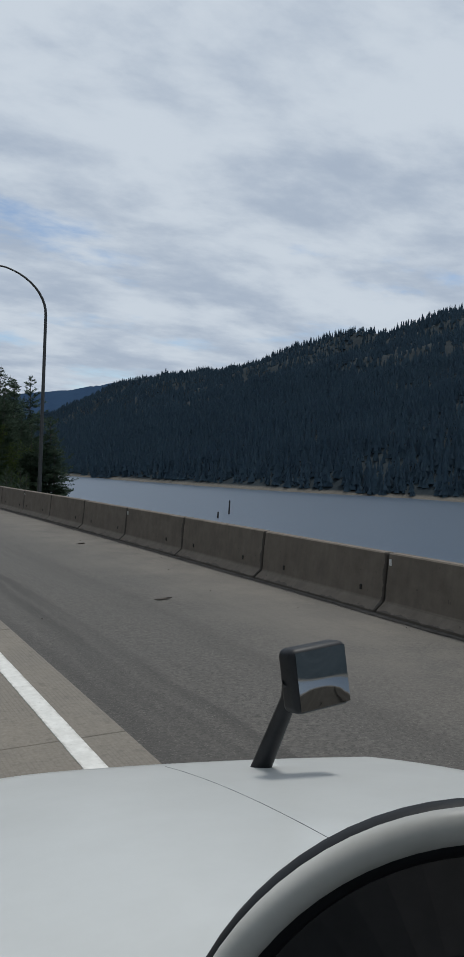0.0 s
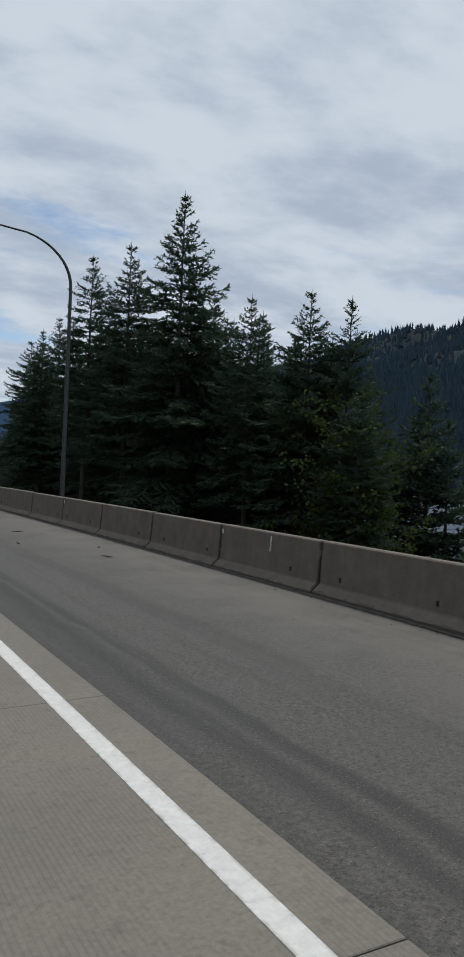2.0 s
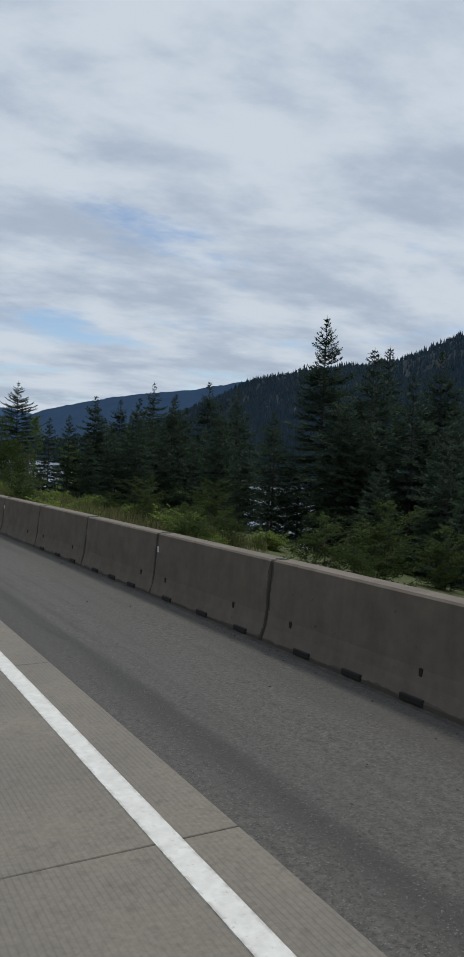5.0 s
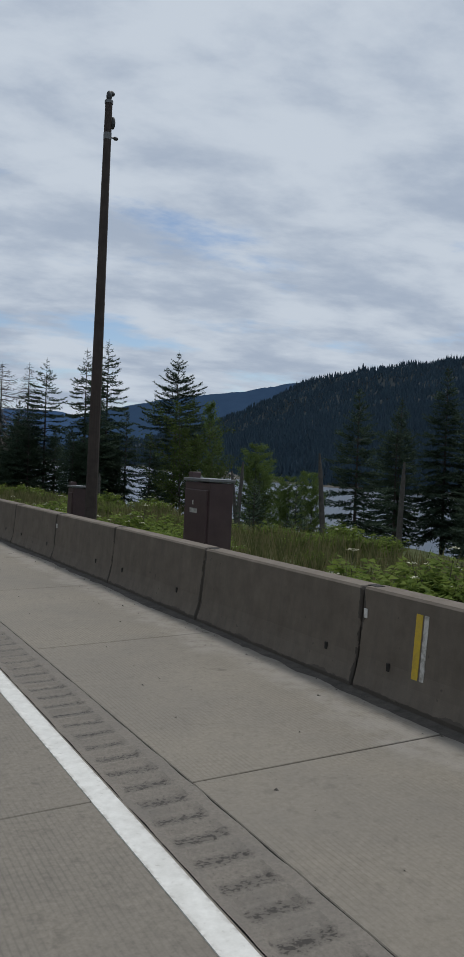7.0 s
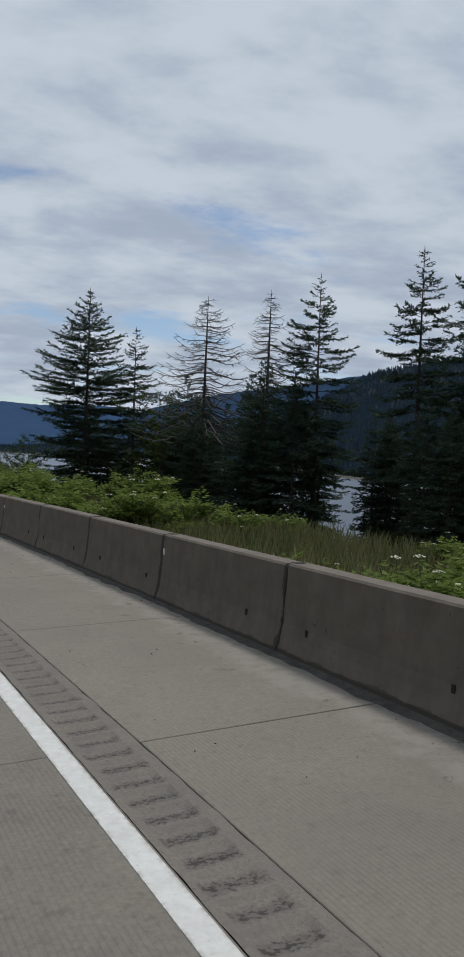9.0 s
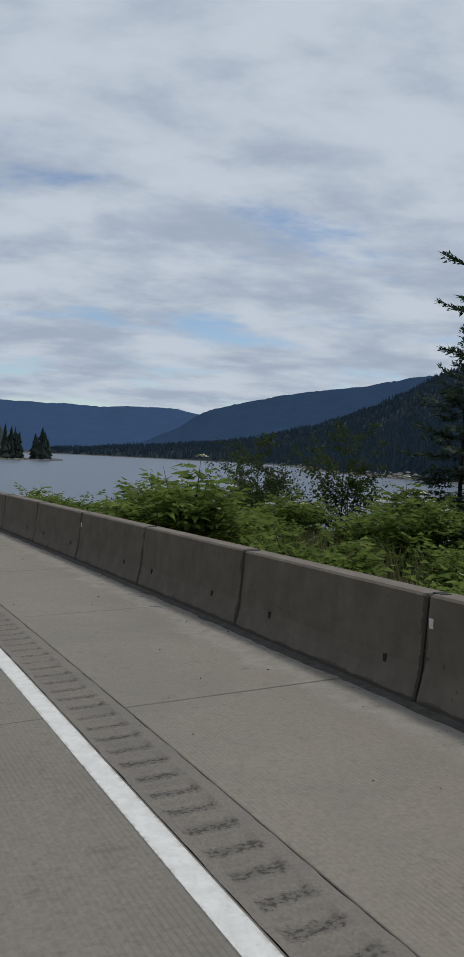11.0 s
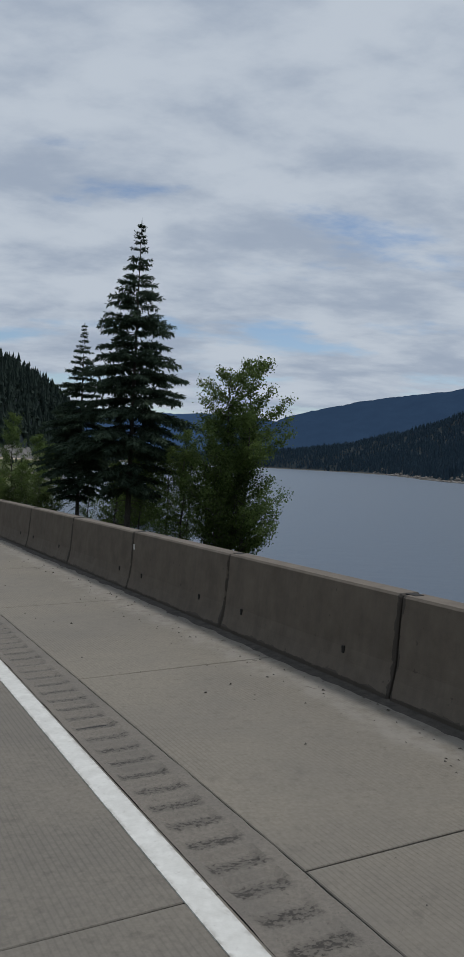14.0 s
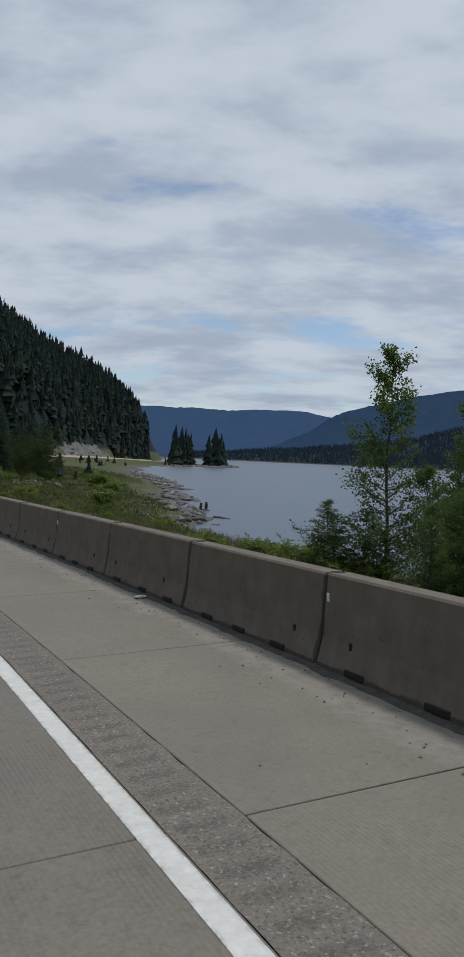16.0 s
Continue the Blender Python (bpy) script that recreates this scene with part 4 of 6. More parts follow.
LOW_MESH, TALL_MESH = barrier_mesh("barrier_body", LOW, PIECE - 0.024), barrier_mesh("barrier_body", TALL, PIECE - 0.018)


def box_mesh(name, size, material, bevel=0.0):
    bm = bmesh.new()
    bmesh.ops.create_cube(bm, size=1.0)
    bmesh.ops.scale(bm, vec=size, verts=bm.verts)
    if bevel:
        bmesh.ops.bevel(bm, geom=bm.edges[:], offset=bevel, segments=2, affect="EDGES", profile=0.5)
    me = bpy.data.meshes.new(name)
    bm.to_mesh(me)
    bm.free()
    me.materials.append(material)
    return me


SLOT_MESH = box_mesh("drain_slot", (0.05, 0.34, 0.07), SLOT, 0.012)
HOLE_MESH = box_mesh("lifting_hole", (0.02, 0.05, 0.085), SLOT, 0.008)
PLATE_MESH = box_mesh("reflector", (0.012, 0.055, 0.1), PLATE, 0.004)
CAP_MESH = box_mesh("joint_pin", (0.11, 0.16, 0.012), SLOT, 0.004)


def sub(name, me, parent, place, label=""):
    o = new(name, me)
    o.parent = parent
    o.location = place
    if label:
        o["label"] = label
    return o


def face_x(profile, z):
    return float(np.interp(z, [p[1] for p in profile[1:6]], [p[0] for p in profile[1:6]]))


joints = [29.23 + 3.8135 * n for n in range(-10, 32)]          # the low pieces
joints += [181.91 + 3.8003 * n for n in range(-8, 150)]
for i, (s0, s1) in enumerate(zip(joints, joints[1:])):
    low = s1 < 152
    prof, me = (LOW, LOW_MESH) if low else (TALL, TALL_MESH)
    mid = (s0 + s1) / 2
    swing = math.atan2(barrier_lat(s0) - barrier_lat(s1), s1 - s0)
    e = thing("concrete_barrier", (0, 0, 0), "grey-brown precast concrete road barrier with dark joint stains" if low else "tall grey-brown concrete road barrier with dark joint stains", "barrier", "barriers along the road")
    e.matrix_basis = at(mid, barrier_lat(mid), -0.004 * (i % 3), swing)
    sub("body", me, e, (0, 0, 0)).scale.y = (s1 - s0) / PIECE
    if i % 3 == 1:
        sub("reflector", PLATE_MESH, e, (face_x(prof, 0.8) - 0.008, PIECE / 2 - 0.09, 0.8), "small white reflector plate")
    for y in (-1.15, 1.25):
        if y < 0 or (i * 7) % 5 < 3:
            sub("lifting_hole", HOLE_MESH, e, (face_x(prof, 0.33) - 0.004, y + 0.2 * math.sin(i * 2.1), 0.33), "small dark lifting hole")
    if not low:
        sub("joint_pin", CAP_MESH, e, (0.26, PIECE / 2 - 0.05, 1.075), "dark pin pocket in the top")
    if 143 < mid < 180 or mid > 488:
        for y in (-1.2, -0.1, 1.05):
            sub("drain_slot", SLOT_MESH, e, (0.012 if low else -0.018, y + 0.15 * math.sin(i * 3 + y), 0.06), "dark drain slot at the foot")


def mark(name, s, z, size, material, label, profile=TALL):
    """A painted or patched mark on the road face of the barrier."""
    o = new(name, box_mesh(name, (0.008, size[0], size[1]), material, 0.002))
    slope = math.atan2(0.065 if profile is TALL else 0.07, 0.69)
    o.matrix_basis = at(s, barrier_lat(s)) @ Matrix.Translation((face_x(profile, z) - 0.002, 0, z)) @ Matrix.Rotation(slope, 4, "Y")
    tagged(o, label, "marking", "marks on the barrier")


mark("yellow_stripe", 226.6, 0.56, (0.09, 0.74), YELLOW, "worn yellow paint stripe on a concrete barrier")
mark("white_stripe", 226.5, 0.56, (0.06, 0.74), PAINT, "worn white paint stripe on a concrete barrier")
mark("white_stripe", 215.8, 0.86, (0.03, 0.34), PAINT, "worn white paint stripe on a concrete barrier")
mark("repair_patch", 209.0, 0.6, (0.5, 0.36), PALE, "pale square mortar patch on a concrete barrier")
mark("repair_patch", 206.5, 0.6, (0.5, 0.36), PALE, "pale square mortar patch on a concrete barrier")
mark("yellow_stripe", 431.9, 0.8, (0.06, 0.3), YELLOW, "short worn yellow paint mark on a concrete barrier")
mark("white_stripe", 76.7, 0.72, (0.05, 0.3), PAINT, "short white paint stripe on a concrete barrier", LOW)


# ---- street lamps and the camera mast ----
STEEL = mat("galvanised_steel", (0.045, 0.048, 0.052), 0.6, (0.072, 0.076, 0.08), 12, 5, metal=0.3)
LENS = mat("lamp_glass", (0.35, 0.36, 0.36), 0.2, (0.45, 0.46, 0.46), 6, 3)
MAST = mat("brown_pole_wood", (0.034, 0.025, 0.022), 0.85, (0.058, 0.044, 0.038), 5, 8, 0.006, 18)
CABINET = mat("brown_cabinet_paint", (0.055, 0.032, 0.034), 0.5, (0.075, 0.046, 0.046), 3, 6, stain=(0.09, 0.065, 0.06), stain_scale=1.5, stain_amount=0.4)
GREY_STEEL = mat("grey_cabinet_paint", (0.12, 0.125, 0.13), 0.5, (0.16, 0.165, 0.17), 5, 5)


def street_lamp(s, lat, height):
    p = plan(s, lat)
    e = thing("street_lamp", (p.x, p.y, ground_z(p.x, p.y) + 0.05), "tall galvanised street lamp with a long curved arm over the road", "street lamp", "street lamps along the road")
    e.rotation_euler.z = s / PLAN_RADIUS
    base = e.location.z
    top = height - base
    pole = Soup()
    pts = [Vector((0, 0, z * top / 8)) for z in range(9)]
    pole.tube(pts, [0.084 - 0.0038 * k for k in range(9)], 12)
    pole.mesh("pole", STEEL, e, smooth=True)
    arm = Soup()
    bend = [Vector((-2.0 * (1 - math.cos(a)), 0, top + 1.6 * math.sin(a))) for a in [0.1326 * k for k in range(11)]]
    t = (bend[-1] - bend[-2]).normalized()
    reach = bend[-1] + Vector((-2.1, 0, 0.18))
    arm.tube(bend + [bend[-1].lerp(reach, 0.5), reach], [0.053 - 0.0021 * k for k in range(13)], 10)
    arm.mesh("arm", STEEL, e, smooth=True)
    head = bmesh.new()
    bmesh.ops.create_uvsphere(head, u_segments=16, v_segments=8, radius=1.0)
    bmesh.ops.scale(head, vec=(0.44, 0.17, 0.10), verts=head.verts)
    for v in head.verts:
        v.co.z = max(v.co.z, -0.045)
        if v.co.x > 0:
            v.co.y *= 1 - 0.55 * v.co.x / 0.44
    h = part("lamp_head", head, STEEL, e, "grey cobra-head lantern", True)
    h.location = reach + Vector((-0.36, 0, 0.06))
    h.rotation_euler.y = 0.2
    glass = bmesh.new()
    bmesh.ops.create_uvsphere(glass, u_segments=14, v_segments=6, radius=1.0)
    bmesh.ops.scale(glass, vec=(0.26, 0.12, 0.06), verts=glass.verts)
    g = part("lens", glass, LENS, h, "clear lens under the lantern", True)
    g.location = (-0.08, 0, -0.045)
    foot = bmesh.new()
    bmesh.ops.create_cone(foot, segments=12, radius1=0.24, radius2=0.2, depth=0.3, cap_ends=True)
    f = part("base", foot, PALE, e, "round concrete footing")
    f.location.z = 0.1
    door = bmesh.new()
    bmesh.ops.create_cube(door, size=1)
    bmesh.ops.scale(door, vec=(0.03, 0.1, 0.22), verts=door.verts)
    part("hand_hole_cover", door, STEEL, e).location = (-0.1, 0, 0.75)
    return lay(e)


LAMPS = [(29.6, 6.29, 7.72), (73.7, 6.19, 8.05), (117.2, 4.1, 8.4)]


def camera_mast(s, lat):
    p = plan(s, lat)
    z0 = ground_z(p.x, p.y)
    e = thing("camera_mast", (p.x, p.y, z0), "tall dark brown pole with small traffic cameras on top", "pole")
    e.rotation_euler.z = s / PLAN_RADIUS
    top = 11.0 - z0
    pole = Soup()
    pole.tube([Vector((0, 0, top * k / 8)) for k in range(9)], [0.165 - 0.009 * k for k in range(9)], 14)
    pole.f.append(tuple(range(8 * 14, 9 * 14)))
    pole.mesh("pole", MAST, e, smooth=False)
    band = Soup()
    band.tube([Vector((0, 0, top - 0.95)), Vector((0, 0, top - 0.78))], [0.105, 0.105], 14)
    band.tube([Vector((0, 0, top - 0.04)), Vector((0, 0, top + 0.03))], [0.11, 0.11], 14)
    band.mesh("bands", GREY_STEEL, e, "steel bands")
    for name, place, size in (("dome_camera", (0.0, 0, top + 0.15), (0.075, 0.075, 0.14)), ("camera_housing", (0.07, 0.03, top + 0.24), (0.09, 0.06, 0.07)), ("sensor", (0.22, 0.0, top - 0.87), (0.07, 0.05, 0.05)), ("junction_box", (0.13, 0.0, top - 0.5), (0.06, 0.08, 0.16))):
        bm = bmesh.new()
        bmesh.ops.create_uvsphere(bm, u_segments=12, v_segments=8, radius=1.0)
        bmesh.ops.scale(bm, vec=size, verts=bm.verts)
        part(name, bm, STEEL, e, "small dark traffic camera" if "camera" in name else "", True).location = place
    rod = Soup()
    rod.tube([Vector((0.08, 0, top - 0.87)), Vector((0.22, 0, top - 0.87))], [0.02, 0.02], 6)
    rod.mesh("bracket", GREY_STEEL, e)
    return lay(e)


def cabinet(s, lat, w, dpt, top, material, label, marks=True, turn=0.0):
    p = plan(s, lat)
    z0 = ground_z(p.x, p.y) - 0.05
    h = top - z0
    e = thing("equipment_cabinet", (p.x, p.y, z0), label, "cabinet", "roadside cabinets")
    e.rotation_euler.z = s / PLAN_RADIUS + turn

    def block(name, size, place, m, lab="", bev=0.01):
        o = new(name, box_mesh(name, size, m, bev))
        o.parent = e
        o.location = place
        if lab:
            o["label"] = lab
        return o

    block("body", (dpt, w, h - 0.06), (0, 0, h / 2 - 0.03), material)
    block("roof", (dpt + 0.06, w + 0.06, 0.05), (0, 0, h - 0.02), GREY_STEEL, "flat metal roof with a bright edge")
    door = block("door", (0.03, w - 0.1, h - 0.3), (-dpt / 2 - 0.012, 0, h / 2 - 0.03), material)
    hd = new("handle", box_mesh("handle", (0.03, 0.03, 0.16), STEEL, 0.008))
    hd.parent = door
    hd.location = (-0.03, -w / 2 + 0.14, 0.0)
    block("vent_hood", (0.16, 0.14, 0.1), (-dpt / 4, w / 2 - 0.12, h + 0.05), material)
    if marks:
        for k in range(6):
            block("lettering_bar", (0.008, 0.028, 0.075), (-dpt / 2 - 0.031, 0.17 - 0.045 * k, h - 0.52), PAINT, "unreadable small white lettering", 0.0)
        block("lettering_bar", (0.008, 0.028, 0.075), (-dpt / 2 - 0.031, 0.08, h - 0.39), PAINT, "unreadable small white lettering", 0.0)
    return lay(e)

for lamp in LAMPS:
    street_lamp(*lamp)
camera_mast(187.0, 5.2)
cabinet(179.0, 4.4, 0.9, 0.42, 1.72, CABINET, "dark brown metal equipment cabinet behind the barrier")
cabinet(188.3, 5.25, 0.46, 0.34, 1.22, CABINET, "small dark brown metal cabinet beside the pole", False)

# ---- trees and shrubs ----
rng = random.Random(11)
SPIRE = [(0, 0.01), (0.06, 0.028), (0.12, 0.055), (0.2, 0.075), (0.35, 0.135), (0.55, 0.19), (0.75, 0.21), (0.9, 0.19)]
SLIM = [(0, 0.01), (0.06, 0.03), (0.15, 0.065), (0.3, 0.115), (0.5, 0.145), (0.8, 0.15)]
LOOSE = [(0, 0.012), (0.08, 0.04), (0.2, 0.095), (0.35, 0.14), (0.5, 0.165), (0.7, 0.165), (0.85, 0.13)]
WIDE = [(0, 0.01), (0.05, 0.03), (0.1, 0.055), (0.2, 0.11), (0.3, 0.165), (0.42, 0.215), (0.55, 0.235), (0.7, 0.19), (0.9, 0.13)]
TIERED = [(0, 0.008), (0.06, 0.016), (0.17, 0.05), (0.38, 0.13), (0.54, 0.19), (0.66, 0.205), (0.78, 0.13), (0.9, 0.09)]
DENSE = [conifer(rng, 18, SPIRE, 0.08, 40, 7, "dark green dense conifer on the bank", 0.75, -0.15, 0.25, 0.35, 20, 0.2, 0.06),
         conifer(rng, 18, SPIRE, 0.14, 36, 7, "dark green shaggy conifer on the bank", 0.6, -0.25, 0.35, 0.4, 20, 0.21, 0.1),
         conifer(rng, 18, SLIM, 0.22, 36, 7, "slim dark green conifer on the bank", 0.7, -0.1, 0.3, 0.35, 20, 0.2, 0.1, stubs=12)]
WOODLAND = [conifer(rng, 18, SPIRE, 0.24, 34, 7, "dark green conifer of the wood with a bare lower trunk", 0.65, -0.25, 0.35, 0.4, 20, 0.21, 0.12, stubs=30),
            conifer(rng, 18, SLIM, 0.3, 32, 7, "slender shaded conifer with a bare lower trunk", 0.6, -0.2, 0.35, 0.35, 20, 0.2, 0.14, stubs=34)]
FILL = [conifer(rng, 18, SPIRE, 0.06, 26, 6, "dark green conifer in the wood by the lake", 0.7, -0.15, 0.25, 0.35, 7, 0.38, 0.04),
        conifer(rng, 18, SLIM, 0.1, 26, 6, "dark shaggy conifer in the wood by the lake", 0.6, -0.2, 0.3, 0.35, 7, 0.38, 0.06)]
SMALL = conifer(rng, 6, [(0, 0.02), (0.2, 0.1), (0.5, 0.2), (0.8, 0.27), (1.0, 0.27)], 0.03, 13, 6, "small young conifer on the bank", 0.8, 0.1, 0.15, 0.25, 20, 0.15, 0.05)
OPEN = [conifer(rng, 18, LOOSE, 0.22, 26, 7, "open-branched dark conifer near the water", 0.45, -0.1, 0.35, 0.45, 24, 0.19, 0.2, tier=0.8, stubs=20),
        conifer(rng, 18, SLIM, 0.26, 25, 7, "slender open-branched conifer near the water", 0.4, -0.15, 0.35, 0.45, 24, 0.19, 0.22, tier=0.8, stubs=22)]
PINE = [conifer(rng, 18, LOOSE, 0.3, 30, 7, "tall dark conifer with a bare lower trunk", 0.6, -0.15, 0.35, 0.4, 24, 0.2, 0.08, stubs=34),
        conifer(rng, 18, SLIM, 0.32, 31, 7, "slender dark conifer with a bare lower trunk", 0.6, -0.15, 0.35, 0.4, 24, 0.2, 0.1, stubs=34)]
BROAD = conifer(rng, 18, WIDE, 0.1, 30, 8, "broad dense dark fir near the water", 0.55, 0.0, 0.2, 0.3, 21, 0.2, 0.16, tier=0.7, stubs=14, fill=0.8)
HEMLOCK = conifer(rng, 20, TIERED, 0.16, 32, 9, "tall ragged dark hemlock with layered boughs", 0.3, -0.12, 0.12, -0.3, 22, 0.22, 0.16, tier=0.35, hang=0.75, stubs=26, fill=0.85)
DEAD = [dead_conifer(rng, 18, 8.5, "dead bare conifer with drooping grey limbs"), dead_conifer(rng, 18, 4.4, "slim dead conifer with bare twigs")]
COTTON = [leafy(rng, "cottonwood", 10, 2.3, 0.05, 25000, 0.11, LEAF, "young green cottonwood tree on the bank", "tree", "young broadleaf trees", 2, 0.8),
          leafy(rng, "cottonwood", 10, 1.9, 0.04, 9500, 0.115, LEAF, "slim light-leaved cottonwood sapling on the bank", "tree", "young broadleaf trees", 1, 1.0)]
ALDER = leafy(rng, "alder", 7, 2.4, 0.04, 9000, 0.12, ALDER_LEAF, "green young alder on the bank", "tree", "young broadleaf trees", 3, 0.7, 0.6)
SHRUBS = [shrub(rng, 1.9, 1.5, 560, 0.25, BUSH, "bright green elderberry shrub with cream flowers", 9, "elderberry"),
          shrub(rng, 1.5, 1.3, 500, 0.21, BUSH, "leafy green shrub behind the barrier"),
          shrub(rng, 1.1, 1.0, 400, 0.18, BUSH, "low green shrub in the roadside grass")]
protos = DENSE + WOODLAND + FILL + OPEN + PINE + [SMALL, BROAD, HEMLOCK] + DEAD + COTTON + [ALDER] + SHRUBS

# first wood, close behind the barrier
for k, (s, lat, top) in enumerate(((80.6, 13.6, 14.4), (75.7, 14.4, 9.2), (72.6, 15.0, 9.0), (71.6, 16.0, 8.7), (84.5, 12.8, 12.9), (90.3, 12.9, 13.6), (110.5, 18.5, 13.8), (109.1, 19.2, 13.5), (119.5, 19.2, 13.0), (118.4, 20.0, 12.9))):
    plant(PINE[k % 2] if s > 117 or k in (1, 2, 4, 5) else WOODLAND[k % 2] if s > 73 else DENSE[2], 18, s, lat, top, 1.0 if s < 78 else 1.35 if s > 117 else 1.12, rng=rng)
for k in range(24):
    s = rng.uniform(84, 112)
    plant(FILL[k % 2], 18, s, rng.uniform(18.5, 26), rng.uniform(9.0, 13.2), 1.2, rng=rng)
for k in range(7):
    plant(DENSE[k % 3], 18, rng.uniform(72, 84), rng.uniform(15, 20), rng.uniform(5.5, 8.5), 1.1, rng=rng)
for k in range(9):
    plant(FILL[k % 2], 18, rng.uniform(70.5, 84), rng.uniform(16.5, 21), rng.uniform(4.0, 7.0), 1.25, rng=rng)
for s, lat, top in ((70.3, 15.5, 5.0), (69.4, 15.2, 3.6)):
    plant(ALDER, 7, s, lat, top, 0.7, rng=rng, label="dark green alder at the edge of the wood")
plant(DENSE[2], 18, 69.0, 14.6, 5.2, 1.35, rng=rng)
for s, lat, top in ((52.4, 13.1, 1.35), (54.7, 13.0, 1.6), (56.3, 13.0, 1.8), (60.0, 13.1, 1.9), (61.6, 13.4, 1.6), (63.5, 14.5, 1.5)):
    plant(SMALL, 6, s, lat, top, 1.0, rng=rng)
for k in range(8):
    plant(WOODLAND[k % 2], 18, 85.5 + 3.0 * k + rng.uniform(-1, 1), rng.uniform(14.2, 16.5), rng.uniform(8.5, 12.0), 1.2, rng=rng)
for s, lat, top in ((112.5, 20.5, 9.5), (114.0, 22.0, 8.0), (111.0, 17.0, 8.0), (113.5, 18.5, 6.5), (115.5, 23.0, 6.0)):
    plant(FILL[int(top) % 2], 18, s, lat, top, 1.25, rng=rng)
plant(WOODLAND[0], 18, 81.6, 14.6, 11.5, 1.3, rng=rng)
plant(WOODLAND[1], 18, 79.5, 15.5, 9.0, 1.35, rng=rng)
# sapling and shrubs at the end of the first wood
plant(COTTON[1], 10, 119.5, 14.5, 1.3, rng=rng)
plant(ALDER, 7, 117.8, 13.5, 0.4, rng=rng)
# second wood
for k, (s, lat, top) in enumerate(((159.8, 27.3, 11.5), (161.5, 33.8, 10.6), (152.8, 30.0, 9.1), (150.4, 30.0, 7.4), (195.0, 36.0, 9.4), (190.0, 37.0, 10.5), (202.6, 37.0, 6.6), (211.5, 42.5, 10.1))):
    plant(DENSE[k % 3], 18, s, lat, top, 1.05, rng=rng)
for k in range(18):
    s = rng.uniform(148, 200)
    plant(FILL[k % 2], 18, s, rng.uniform(26, 42), rng.uniform(3.5, 8.5), 1.15, rng=rng)
plant(ALDER, 7, 145.2, 28.0, 1.6, rng=rng)
# conifers seen over the grass
for k in range(15):
    plant(FILL[k % 2], 18, rng.uniform(166, 193), rng.uniform(20, 31), rng.uniform(3.5, 8.8), 1.15, rng=rng)
for k in range(4):
    plant(SHRUBS[1 + k % 2], 1, rng.uniform(132, 152), rng.uniform(6.5, 16), scale=rng.uniform(0.7, 1.2), rng=rng)
for k in range(9):
    plant(FILL[k % 2], 18, rng.uniform(147, 160), rng.uniform(23, 30), rng.uniform(2.5, 6.5), 1.5, rng=rng)
for k in range(30):
    plant(FILL[k % 2], 18, rng.uniform(236, 292), rng.uniform(24, 33), rng.uniform(2.5, 8.5), 1.4, rng=rng)
plant(ALDER, 7, 137.0, 18.0, 1.0, 0.9, rng=rng)
for k in range(16):
    plant(ALDER, 7, rng.uniform(129, 164), rng.uniform(7.5, 17), rng.uniform(0.3, 1.5), 2.2, rng=rng, label="low dark green alder thicket behind the barrier")
for k in range(10):
    plant(FILL[k % 2], 18, rng.uniform(134, 160), rng.uniform(16, 24), rng.uniform(1.5, 4.5), 2.0, rng=rng)
for s, lat, top in ((155.0, 27.0, 9.0), (150.5, 26.0, 7.2), (146.5, 25.0, 5.0), (141.0, 20.0, 2.4), (144.0, 22.0, 3.2), (138.5, 19.0, 1.6), (147.0, 21.0, 2.6)):
    plant(FILL[int(top * 10) % 2], 18, s, lat, top, 1.6, rng=rng)
for k, (s, lat, top) in enumerate(((215.0, 41.2, 7.8), (196.6, 30.6, 8.5), (199.5, 36.0, 10.9), (193.5, 35.0, 8.9), (204.5, 31.0, 5.3), (210.0, 44.0, 8.0))):
    plant((DENSE + OPEN)[(k * 2) % 5], 18, s, lat, top, 1.1, rng=rng)
for k in range(14):
    plant(FILL[k % 2], 18, rng.uniform(170, 206), rng.uniform(24, 46), rng.uniform(3.0, 8.0), 1.15, rng=rng)
plant(BROAD, 18, 242.5, 36.6, 13.6, 1.05, rng=rng)
plant(OPEN[0], 18, 245.2, 29.9, 14.3, 1.0, rng=rng)
plant(OPEN[1], 18, 249.4, 29.3, 13.7, 1.05, rng=rng)
plant(OPEN[0], 18, 256.2, 27.5, 13.2, 1.1, rng=rng)
plant(DEAD[1], 18, 261.8, 27.4, 13.3, rng=rng)
plant(DEAD[0], 18, 269.0, 26.6, 13.9, rng=rng)
plant(OPEN[1], 18, 277.9, 25.1, 12.2, 1.1, rng=rng)
plant(BROAD, 18, 280.8, 22.0, 15.4, 1.4, rng=rng)
for s, lat, top in ((263.5, 27.3, 7.6), (266.0, 28.5, 7.0), (273.5, 27.5, 8.2), (271.0, 30.0, 6.0), (275.0, 29.5, 5.0), (259.0, 30.0, 5.5), (253.0, 30.5, 4.5), (247.0, 32.0, 3.5), (240.0, 33.0, 3.5), (283.0, 26.0, 4.0), (268.0, 31.0, 4.0), (285.5, 27.0, 2.0), (262.0, 31.0, 5.0)):
    plant(FILL[int(s) % 2], 18, s, lat, top, 1.25, rng=rng, label="young dark conifer among taller trees")
for s, lat, top in ((274.5, 26.0, 6.5), (278.0, 28.5, 4.5), (282.0, 27.0, 3.5)):
    plant(ALDER, 7, s, lat, top, rng=rng)
